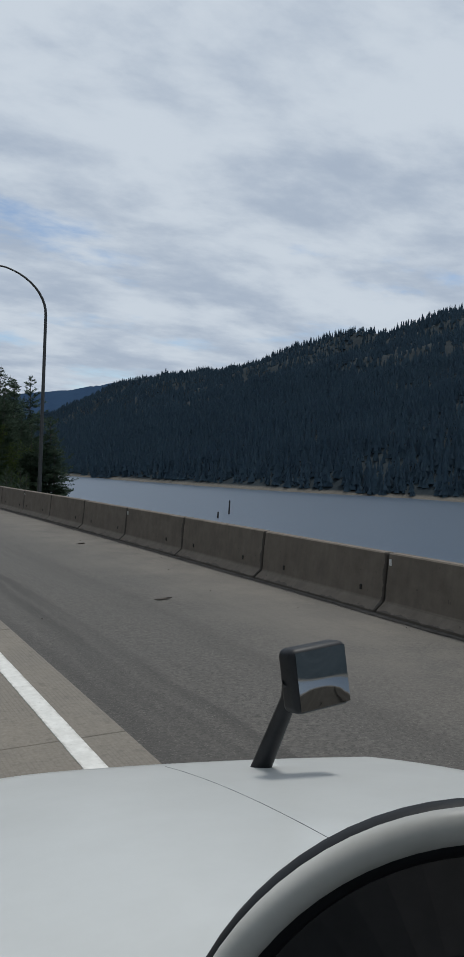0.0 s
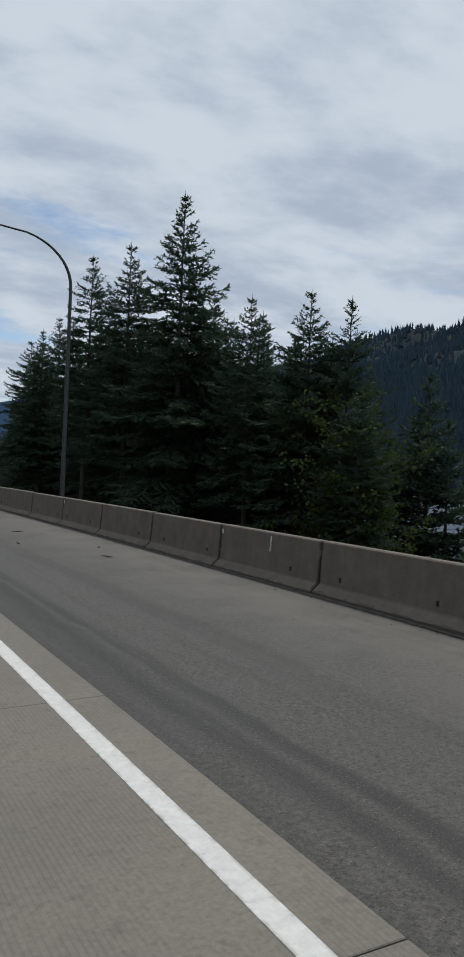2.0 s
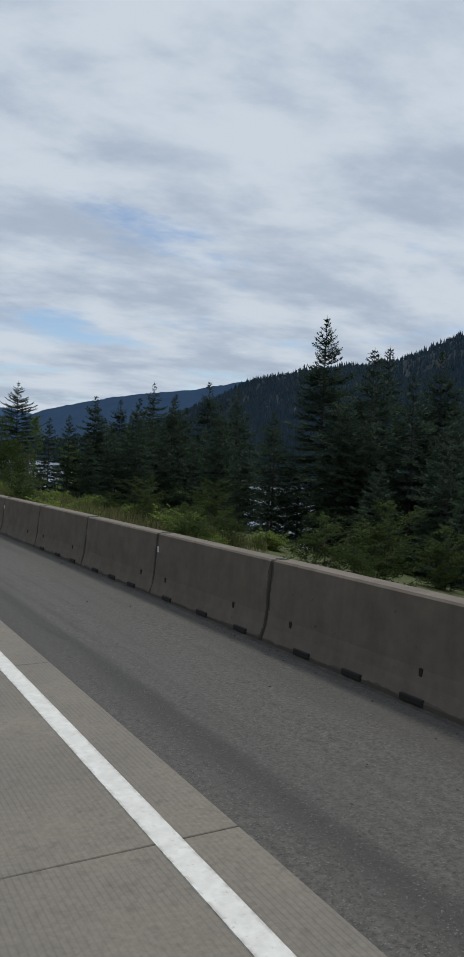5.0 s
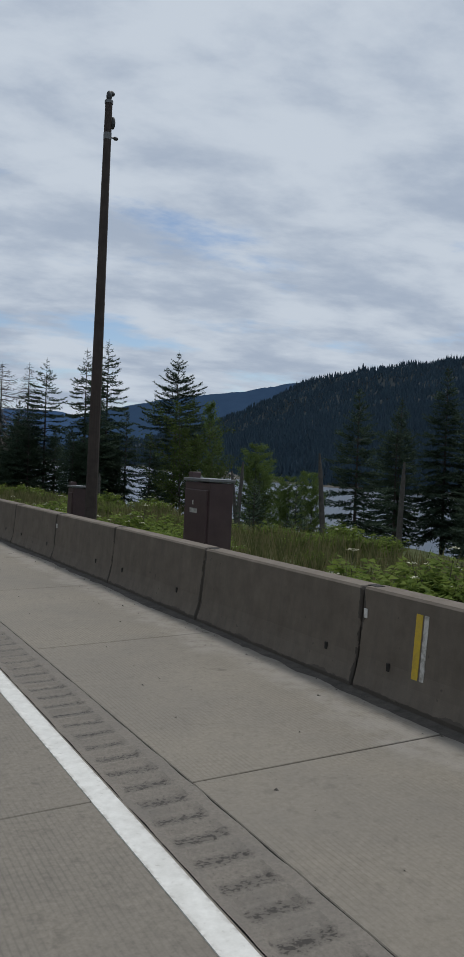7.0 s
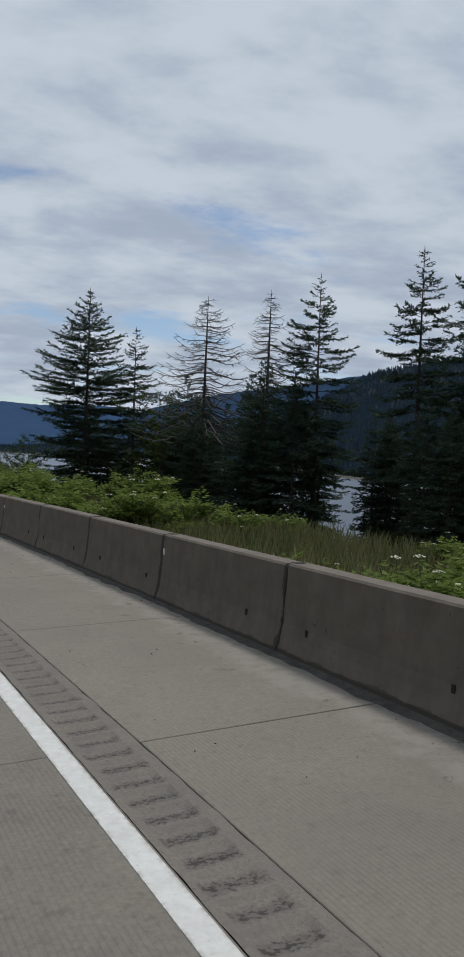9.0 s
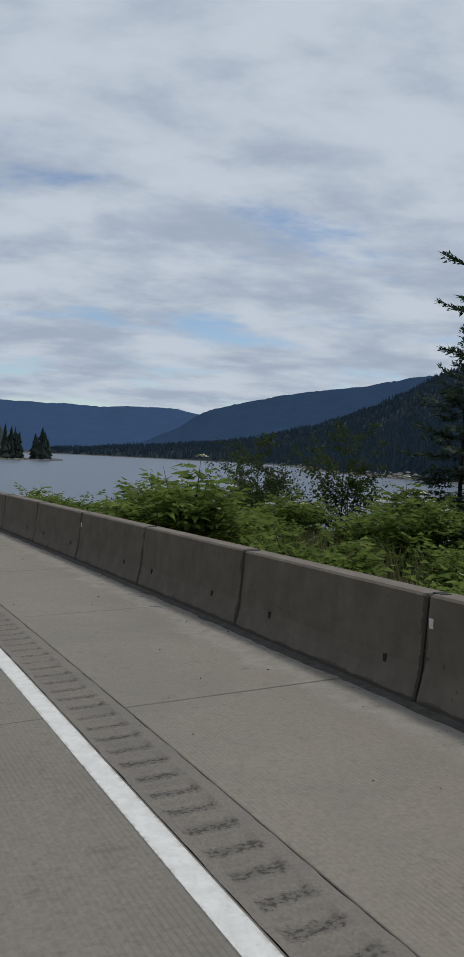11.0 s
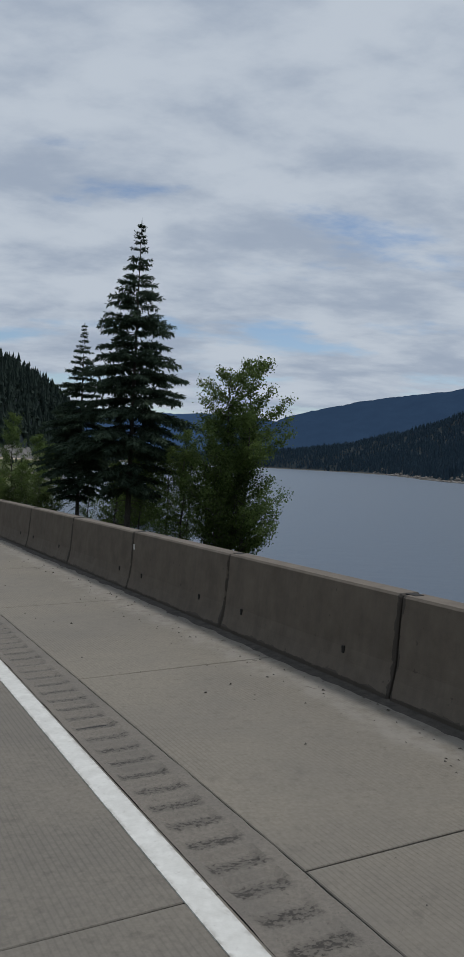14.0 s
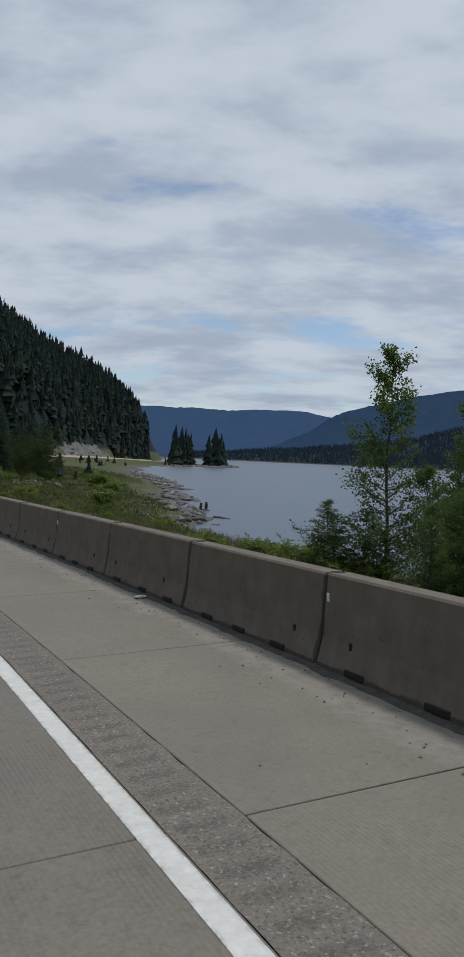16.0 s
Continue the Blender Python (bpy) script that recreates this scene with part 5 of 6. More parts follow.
plant(COTTON[1], 10, 237.3, 37.5, 8.3, 0.2, rng=rng, label="tall thin yellow-green alder near the water")
for s, lat, top in ((236.5, 42.4, 4.3), (238.3, 45.0, 3.4), (231.1, 45.0, 1.7), (232.8, 43.5, 1.0), (226.7, 42.2, 1.6), (229.0, 41.0, 1.2), (228.7, 30.0, 7.0), (224.6, 30.0, 3.6), (222.0, 28.0, 1.8), (250.0, 40.0, 1.5), (232.0, 34.0, 0.8), (217.0, 30.0, 1.0)):
    plant(ALDER if lat < 40 else COTTON[0], 7 if lat < 40 else 10, s, lat, top, rng=rng)
for s, lat, top in ((300.5, 20.0, 1.2), (297.0, 19.0, 2.2), (294.0, 21.5, 2.8), (304.0, 21.0, 0.6)):
    plant(ALDER, 7, s, lat, top, rng=rng)
for s, lat, top in ((203.0, 20.0, 1.3), (206.5, 22.5, 1.6), (199.8, 17.0, 0.3), (209.0, 27.0, 1.0)):
    plant(SMALL, 6, s, lat, top, 1.2, rng=rng)
# by the bay
plant(HEMLOCK, 20, 384.0, 18.15, 15.7, 0.88, turn=2.0, rng=rng)
plant(HEMLOCK, 20, 390.1, 16.95, 9.7, 0.86, turn=4.1, rng=rng, label="ragged dark hemlock beside a taller one")
plant(COTTON[0], 10, 377.6, 22.7, 6.6, 0.75, rng=rng)
plant(COTTON[0], 10, 377.9, 21.5, 6.0, 0.7, rng=rng)
for s, lat, top in ((377.5, 22.4, 2.2), (378.0, 21.7, 1.0)):
    plant(ALDER, 7, s, lat, top, 0.8, rng=rng)
plant(COTTON[1], 10, 380.8, 20.5, 2.2, 1.2, rng=rng, label="bushy green broadleaf sapling on the bank")
for s, lat, top in ((383.0, 20.5, 1.2), (385.0, 19.5, 0.4), (381.0, 21.0, 0.8), (394.5, 15.5, -0.6), (400.0, 14.0, -1.4), (392.0, 18.5, -0.8), (388.0, 19.0, 0.0)):
    plant(COTTON[1], 10, s, lat, top, 1.5, rng=rng, label="bushy green broadleaf sapling on the bank")
for s, lat, top, w in ((405.0, 16.5, 3.7, 0.85), (402.3, 17.9, 1.9, 1.2), (397.9, 17.5, 1.1, 1.2), (407.0, 15.5, -1.8, 1.5), (400.5, 16.0, -0.6, 1.6), (404.0, 17.5, -0.4, 1.5)):
    plant(COTTON[1], 10, s, lat, top, w, rng=rng)
for k in range(16):
    s = rng.uniform(512, 590)
    plant(FILL[k % 2], 18, s, 29 + 0.45 * (s - 487) + rng.uniform(-9, 5), rng.uniform(2.0, 8.5), 1.2, rng=rng)
for k in range(9):
    s = rng.uniform(490, 570)
    plant(ALDER, 7, s, 30 + 0.45 * (s - 487) + rng.uniform(-8, 9), rng.uniform(-1.5, 2.5), 1.2, rng=rng, label="leafy green tree on the flat by the bay")
for s, lat, top in ((415.0, 33.0, 1.2), (419.0, 36.0, 0.5), (423.0, 39.0, 0.2), (412.0, 30.0, -1.0)):
    plant(ALDER, 7, s, lat, top, rng=rng)

for s, lat, top in ((403.4, 14.8, -1.9), (405.4, 14.6, -2.2), (400.5, 15.0, -1.9), (396.5, 15.2, -2.0), (393.0, 15.6, -2.0)):
    plant(ALDER, 7, s, lat, top, 2.6, rng=rng, label="low green alder bush on the lake bank")

# shrubs along the back of the barrier
for k in range(130):
    s = rng.uniform(190, 306)
    lat = rng.uniform(5.2, 14.5) if s > 226 else rng.uniform(6.8, 18)
    big = 1.25 if 240 < s < 268 else 1.18 if 268 <= s < 300 else 0.66
    plant(SHRUBS[k % 3], 1, s, lat, scale=rng.uniform(0.75, 1.2) * big, rng=rng)
for k in range(66):
    s = rng.uniform(164, 228)
    if not 211 < s < 220:
        plant(SHRUBS[k % 3], 1, s, rng.uniform(5.5, 8.8), scale=rng.uniform(0.45, 0.9), rng=rng)
for k in range(46):
    plant(SHRUBS[2 - k % 2], 1, rng.uniform(150, 200), rng.uniform(6.2, 18), scale=rng.uniform(0.55, 0.95), rng=rng)
for k in range(26):
    plant(SHRUBS[1 + k % 2], 1, rng.uniform(376, 440), rng.uniform(9.0, 20), scale=rng.uniform(0.5, 0.95), rng=rng)
for k in range(60):
    s, lat = rng.uniform(432, 560), rng.uniform(8, 62)
    p = plan(s, lat)
    if ground_z(p.x, p.y) > -6.2:
        plant(SHRUBS[k % 3], 1, s, lat, scale=rng.uniform(0.6, 1.5), rng=rng)
for k in range(10):
    plant(SHRUBS[1 + k % 2], 1, rng.uniform(104, 124), rng.uniform(6.5, 12), scale=rng.uniform(0.5, 0.8), rng=rng)
for o in protos:
    for c in list(o.children_recursive) + [o]:
        bpy.data.objects.remove(c)


def grass(name, label, count, s_range, lat_range, tall):
    """Separate upright blades of roadside grass."""
    r = np.random.RandomState(count)
    s, lat = r.uniform(*s_range, count), r.uniform(*lat_range, count)
    a = s / PLAN_RADIUS
    x, y = (PLAN_RADIUS + lat) * np.cos(a) - PLAN_RADIUS, (PLAN_RADIUS + lat) * np.sin(a)
    z = land(x, y) - 0.03
    dry = z > -6.3
    s, x, y, z = s[dry], x[dry], y[dry], z[dry]
    count = len(z)
    h = tall * r.uniform(0.4, 1.2, count)
    t, w, side = r.uniform(0, 6.3, count), 0.012 + 0.014 * h, r.uniform(0, 6.3, count)
    foot = np.stack([x, y, z], -1)
    tip = foot + np.stack([np.cos(t) * 0.3 * h, np.sin(t) * 0.3 * h, h], -1)
    off = np.stack([np.cos(side) * w, np.sin(side) * w, 0 * w], -1)
    mid = foot * 0.62 + tip * 0.38
    v = np.stack([foot, mid + off, tip, mid - off], 1).reshape(-1, 3)
    f = np.arange(count * 4).reshape(-1, 4)
    lay(tagged(obj(name, v.tolist(), f.tolist(), GRASS), label, "grass", kind="stuff"))


grass("grass", "tall dry and green roadside grass", 60000, (146, 306), (4.4, 15.0), 0.8)
grass("grass", "rough grass on the lake bank", 26000, (392, 470), (4.6, 30.0), 0.65)
grass("grass", "rough grass on the flat by the bay", 42000, (440, 560), (6.0, 75.0), 0.8)


def scrub(count):
    """Low leafy clumps over the flat by the bay, too many to count."""
    g = Soup()
    for k in range(count):
        s, lat = rng.uniform(436, 640), rng.uniform(9, 100)
        p = plan(s, lat)
        z = ground_z(p.x, p.y)
        if z < -6.1:
            continue
        w = rng.uniform(0.5, 1.7)
        for q in range(30):
            a, r = rng.uniform(0, 6.3), math.sqrt(rng.random()) * w
            o = Vector((p.x + math.cos(a) * r, p.y + math.sin(a) * r, z + rng.uniform(0, 0.9) * w * (1.1 - r / w)))
            t = vec(rng.uniform(0, 6.3), rng.uniform(-0.4, 0.9))
            g.dart(o, o + t * rng.uniform(0.3, 0.65), vec(rng.uniform(0, 6.3), 0.3), 0.13)
    lay(tagged(g.mesh("scrub", ALDER_LEAF, None), "low green scrub on the flat by the bay", "bushes", kind="stuff"))


scrub(2600)


def rocks(name, label, count, place, size, material):
    """Loose angular stones in one mesh."""
    g = Soup()
    for k in range(count):
        x, y = place()
        z = ground_z(x, y)
        r = rng.uniform(*size)
        i = len(g.v)
        turn = rng.uniform(0, 6.3)
        for lv, w in ((-0.3, 0.9), (0.25, 1.0), (0.6, 0.55)):
            for q in range(5):
                a = turn + 6.283 * q / 5 + rng.uniform(-0.3, 0.3)
                ww = r * w * rng.uniform(0.75, 1.2)
                g.v.append(Vector((x + math.cos(a) * ww, y + math.sin(a) * ww, z + r * lv * rng.uniform(0.8, 1.2))))
        for lv in (0, 5):
            g.f += [(i + lv + q, i + lv + (q + 1) % 5, i + lv + 5 + (q + 1) % 5, i + lv + 5 + q) for q in range(5)]
        g.f.append(tuple(i + 10 + q for q in range(5)))
    lay(tagged(g.mesh(name, material, None), label, "rocks", kind="stuff"))


def by_shore():
    y = rng.uniform(395, 640)
    return float(np.interp(y, *np.array(NEAR_SHORE).T)) - rng.gauss(2.0, 2.2), y


def by_point():
    y = rng.uniform(840, 990)
    return float(np.interp(y, *np.array(NEAR_SHORE).T)) - rng.gauss(2.5, 2.5), y


def in_pile():
    return -117 + rng.gauss(0, 2.6), 470 + rng.gauss(0, 3.5)


def by_far_shore():
    y = rng.uniform(700, 1650)
    return float(np.interp(y, *np.array(FAR_SHORE).T)) + rng.uniform(-2, 16), y


PALE_ROCK = mat("pale_rock", (0.13, 0.122, 0.112), 0.95, (0.27, 0.25, 0.225), 1.2, 8, 0.06, 4, coords="World")
ROCK = mat("grey_rock", (0.085, 0.082, 0.078), 0.95, (0.2, 0.195, 0.185), 1.2, 8, 0.06, 4, coords="World")
rocks("shore_rocks", "dark and grey stones along the water's edge", 420, by_shore, (0.25, 0.9), ROCK)
rocks("point_rocks", "grey boulders round the wooded point", 220, by_point, (0.6, 1.9), ROCK)
rocks("bank_rocks", "pale broken rock along the far bank of the lake", 900, by_far_shore, (0.7, 2.2), PALE_ROCK)
rocks("rock_pile", "pile of pale broken rock on the flat", 90, in_pile, (0.3, 0.8), ROCK)


def hill_foot(y):
    return float(np.interp(y, (450, 560, 900, 1200, 1500, 1800), (-420, -300, -205, -165, -190, -300)))


def rock_face():
    """Blasted rock slope and the pale gravel bench at the foot of the hill ahead."""
    v, f, n, m = [], [], 70, 9
    for i in range(n + 1):
        y = 880 + 150 * i / n
        tall = 15 * math.sin(math.pi * i / n) ** 0.5 * (0.75 + 0.35 * noise.noise((i * 0.23, 2, 0)))
        for k in range(m):
            w = k / (m - 1)
            x = hill_foot(y) + 9 - 10 * w ** 1.3 + 2.6 * noise.noise((i * 0.35, k * 0.6, 3))
            v.append((x, y, ground_z(hill_foot(y) + 5, y) - 1 + tall * w + 1.4 * noise.noise((i * 0.8, k, 7))))
    for i in range(n):
        f += [(i * m + k, i * m + k + 1, (i + 1) * m + k + 1, (i + 1) * m + k) for k in range(m - 1)]
    lay(tagged(obj("rock_face", v, f, ROCK), "grey blasted rock slope at the foot of the wooded hill", "rock", kind="structure"))
    v, f = [], []
    for i in range(61):
        y = 640 + 480 * i / 60
        x = hill_foot(y)
        z = ground_z(x + 9, y)
        v += [(x + 5, y, z + 1.0), (x + 9, y, z + 0.9), (x + 14, y, z + 0.75), (x + 17, y, z - 0.6)]
    for i in range(60):
        f += [(i * 4 + k, i * 4 + k + 1, i * 4 + k + 5, i * 4 + k + 4) for k in range(3)]
    sand = mat("pale_gravel", (0.27, 0.225, 0.165), 0.95, (0.36, 0.31, 0.24), 0.6, 6, coords="World")
    lay(tagged(obj("gravel_bench", v, f, sand), "pale sandy bench along the foot of the hill", "ground", kind="structure"))


rock_face()
OLD_WOOD = mat("waterlogged_wood", (0.03, 0.027, 0.024), 0.95, (0.06, 0.054, 0.048), 6, 5, 0.01, 16)


def piling(s, lat, up):
    p = plan(s, lat)
    low = min(ground_z(p.x, p.y), WATER) - 0.1
    e = thing("piling", (p.x, p.y, low), "old dark wooden piling standing in the lake", "post", "pilings in the lake")
    g = Soup()
    g.tube([Vector((0.03 * k, 0, (WATER + up - low) * k / 4)) for k in range(5)], [0.2, 0.19, 0.18, 0.17, 0.14], 8)
    g.f.append(tuple(range(32, 40)))
    g.mesh("post", OLD_WOOD, e)
    lay(e)


for s, lat, up in ((135.7, 86.9, 2.9), (126.0, 76.5, 1.2), (467.7, 44.5, 0.9), (467.9, 45.4, 0.8), (472.0, 48.0, 0.7)):
    piling(s, lat, up)


def snag(s, lat, top, lean):
    p = plan(s, lat)
    z0 = ground_z(p.x, p.y) - 0.1
    e = thing("tree_snag", (p.x, p.y, z0), "broken grey dead trunk standing in the grass", "tree", "broken trunks")
    t = Soup()
    h = top - z0
    t.tube([Vector((lean * h * k / 5, 0.02 * math.sin(k), h * k / 5)) for k in range(6)], [0.15, 0.125, 0.11, 0.1, 0.09, 0.04], 8)
    t.mesh("trunk", DEADWOOD, e, smooth=True)
    lay(e)


for s, lat, top, lean in ((203.0, 19.0, 2.2, 0.05), (204.6, 20.0, 1.7, -0.14), (193.0, 17.0, 2.6, -0.1), (191.0, 19.0, 2.4, 0.02), (217.0, 17.0, 1.1, 0.0)):
    snag(s, lat, top, lean)


# ---- woods on the mountains ----
def forest(name, label, xs, ys, count, size, rule, material, seed, layers=2, sides=4, wide=(0.14, 0.22)):
    """Many small tapered trees in one mesh, each of ragged tiers."""
    r = np.random.RandomState(seed)
    x, y = r.uniform(*xs, count), r.uniform(*ys, count)
    keep = rule(x, y, r)
    x, y = x[keep], y[keep]
    z = land(x, y) - 0.5
    n = len(x)
    h = (size[0] + (size[1] - size[0]) * r.rand(n) ** 1.5) * (0.85 + 0.2 * lumps(x, y, 50, 4))
    w = h ** 0.7 * size[1] ** 0.3 * r.uniform(*wide, n)
    v, f = [], []
    a0 = r.uniform(0, 6.3, n)
    for t in range(layers):
        lo, hi = 0.06 + 0.86 * t / layers, min(1.0, 0.06 + 0.86 * (t + 1.7) / layers)
        if t == layers - 1:
            hi = 1.0
        reach = (1 - t / layers) ** 0.85
        base = sum(len(q) for q in v)
        ring = []
        for k in range(sides):
            a = a0 + 2 * np.pi * k / sides + lo * 9
            jag = r.uniform(0.45, 1.35, n)
            ring.append(np.stack([x + np.cos(a) * w * reach * jag, y + np.sin(a) * w * reach * jag, z + h * (lo + r.uniform(-0.05, 0.05, n))], -1))
        tip = np.stack([x, y, z + h * hi], -1)
        v.append(np.stack(ring + [tip], 1).reshape(-1, 3))
        i0 = base + np.arange(n) * (sides + 1)
        for k in range(sides):
            f.append(np.stack([i0 + k, i0 + (k + 1) % sides, i0 + sides], -1))
    me = bpy.data.meshes.new(name)
    me.from_pydata(np.concatenate(v).tolist(), [], np.concatenate(f).tolist())
    me.materials.append(material)
    return lay(tagged(new(name, me), label, "forest", kind="stuff"))


# bluish base colour holds the haze over the lake
FAR_TREES = foliage_mat("hazed_far_conifers", (0.042, 0.072, 0.102), (0.064, 0.102, 0.132), 0.02, 0.3)
HILL_TREES = foliage_mat("hill_conifers", (0.02, 0.033, 0.03), (0.046, 0.066, 0.053), 0.05, 0.3)


def east(x, y, r):
    e = x - np.interp(y, *np.array(FAR_SHORE).T)
    ry, rx, rz = np.array(RIDGE).T
    u = e / (np.interp(y, ry, rx) - np.interp(y, *np.array(FAR_SHORE).T))
    clear = lumps(x, y, 70, 8) + 0.4 * lumps(x, y, 25, 2)
    return (e > 4) & (u < 1.06) & (clear < 1.05 + 0.2 * r.rand(len(x)))


def north(x, y, r):
    foot = np.interp(y, (450, 560, 900, 1200, 1500, 1800), (-420, -300, -205, -165, -190, -300))
    d = np.interp(y, *np.array(NEAR_SHORE).T) - x
    cutting = (y > 860) & (y < 1045) & (x > foot - 2)
    return (x < foot + 6) & (d > 8) & ~cutting


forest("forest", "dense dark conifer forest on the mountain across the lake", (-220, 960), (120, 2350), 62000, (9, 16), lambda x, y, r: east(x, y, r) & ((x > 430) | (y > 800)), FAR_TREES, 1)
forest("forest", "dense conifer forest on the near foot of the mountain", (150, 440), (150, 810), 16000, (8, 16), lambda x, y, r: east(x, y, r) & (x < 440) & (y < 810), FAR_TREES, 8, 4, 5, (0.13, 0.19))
forest("forest", "dark conifer forest on the steep hill ahead", (-560, -90), (520, 1300), 16000, (9, 26), north, HILL_TREES, 2, 5, 5, (0.16, 0.28))
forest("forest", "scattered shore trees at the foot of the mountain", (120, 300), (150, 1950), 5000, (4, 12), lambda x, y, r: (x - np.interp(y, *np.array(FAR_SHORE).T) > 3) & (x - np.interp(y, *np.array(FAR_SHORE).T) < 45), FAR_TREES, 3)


forest("forest", "dark conifers on the rocky point in the lake", (-128, -88), (885, 935), 90, (13, 30), lambda x, y, r: (np.interp(y, *np.array(NEAR_SHORE).T) - x > 5) & (((x > -127) & (x < -114)) | ((x > -103) & (x < -92))), HILL_TREES, 5, 5, 5, (0.16, 0.24))
forest("forest", "scattered young trees on the grassy flat by the bay", (-300, -110), (470, 860), 260, (2, 7), lambda x, y, r: (np.interp(y, *np.array(NEAR_SHORE).T) - x > 14) & (lumps(x, y, 22, 1) > 0.1) & (np.hypot(x + PLAN_RADIUS, y) - PLAN_RADIUS > 6), HILL_TREES, 6, 4, 5, (0.2, 0.34))


def far_ridge(name, label, crest, dist, depth, material, seed):
    """A distant wooded ridge: a strip of hillside rising from the water to an uneven crest."""
    az = np.linspace(crest[0][0], crest[-1][0], 160)
    el = np.interp(az, [c[0] for c in crest], [c[1] for c in crest])
    verts, faces, rows = [], [], 7
    for i, (a, e) in enumerate(zip(az, el)):
        top = dist * math.tan(radians(e)) + 4.0 * noise.noise((i * 0.21, seed, 0)) + 3.0 * noise.noise((i * 0.9, seed, 1))
        for k in range(rows):
            t = k / (rows - 1)
            d = dist - depth * (1 - t) + 60 * noise.noise((i * 0.1, k * 0.7, seed)) * (0 < t < 1)
            verts.append((-60 + d * math.sin(radians(a)), 300 + d * math.cos(radians(a)), WATER - 1 + (top - WATER) * t ** 0.9))
    for i in range(len(az) - 1):
        for k in range(rows - 1):
            q = i * rows + k
            faces.append((q, q + rows, q + rows + 1, q + 1))
    lay(tagged(obj(name, verts, faces, material, smooth=True), label, "mountain", kind="structure"))


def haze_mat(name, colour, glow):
    """Distant wooded slopes; the air's blue haze is put into base colour and emission."""
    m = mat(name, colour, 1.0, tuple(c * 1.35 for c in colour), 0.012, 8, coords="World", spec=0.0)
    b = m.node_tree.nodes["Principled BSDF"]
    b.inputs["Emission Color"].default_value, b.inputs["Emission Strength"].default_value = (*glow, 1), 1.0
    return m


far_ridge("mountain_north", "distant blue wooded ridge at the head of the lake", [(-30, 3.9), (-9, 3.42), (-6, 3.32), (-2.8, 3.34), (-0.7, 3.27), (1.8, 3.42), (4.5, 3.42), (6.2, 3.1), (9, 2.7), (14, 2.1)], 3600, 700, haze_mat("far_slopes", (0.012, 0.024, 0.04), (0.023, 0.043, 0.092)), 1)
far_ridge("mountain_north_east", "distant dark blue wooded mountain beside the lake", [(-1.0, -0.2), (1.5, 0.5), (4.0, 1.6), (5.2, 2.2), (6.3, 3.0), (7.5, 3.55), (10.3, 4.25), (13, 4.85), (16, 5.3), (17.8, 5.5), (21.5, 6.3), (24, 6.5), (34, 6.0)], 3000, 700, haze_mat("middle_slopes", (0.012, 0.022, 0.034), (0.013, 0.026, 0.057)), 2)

# ---- slabs, rumble grooves and grit ----
def slabs(name, s0, s1, length, x0, x1, material, label, phase):
    e = thing(name, (0, 0, 0), label, "road", kind="structure")
    me = slab_mesh("slab", x0, x1, length - 0.012, material)
    n0, n1 = math.floor((s0 - phase) / length), math.ceil((s1 - phase) / length)
    for k in range(n0, n1):
        o = new("slab", me)
        o.parent = e
        o.matrix_basis = at(phase + (k + 0.5) * length)
    return e


slabs("road_lane", -24.0, CHANGE, 4.572, -3.6, 0.485, LANE, "grooved grey concrete lane with sawn joints", 212.5)
slabs("road_lane_far", CHANGE, 740, 4.572, -3.6, 0.10, LANE, "grooved grey concrete lane with sawn joints", 212.25)
slabs("shoulder", CHANGE, 740, 4.572, 0.672, 3.27, CONCRETE, "pale concrete shoulder with sawn joints", 212.25)


def rumble():
    """Milled grooves across the strip between the edge line and the shoulder joint."""
    v, f = [], []
    s, k = CHANGE, 0
    lats = (0.105, 0.16, 0.2, 0.42, 0.5, 0.56, 0.66)
    depth = (0, 0, 1, 1, 1, 0, 0)
    while s < 690:
        ph = (s % 0.305) / 0.305
        dip = max(0.0, math.sin(math.pi * min(1, max(0, (ph - 0.2) / 0.6)))) ** 0.6 * 0.03
        wear = 1.0 if s < 488 else 0.25
        for a, dd in zip(lats, depth):
            v.append(road(s, a + 0.012 * noise.noise((s * 3, a * 9, 0)), -0.001 - dip * dd * wear * (0.75 + 0.5 * noise.noise((s * 1.7, 2, 1))) + 0.004 * noise.noise((s * 9, a * 14, 3))))
        if k:
            b = (k - 1) * 7
            f += [(b + j, b + j + 1, b + j + 8, b + j + 7) for j in range(6)]
        k += 1
        s += 0.061
    o = obj("rumble_strip", v, f, RUMBLE)
    tagged(o, "worn milled rumble strip beside the white edge line", "rumble strip", kind="structure")


rumble()


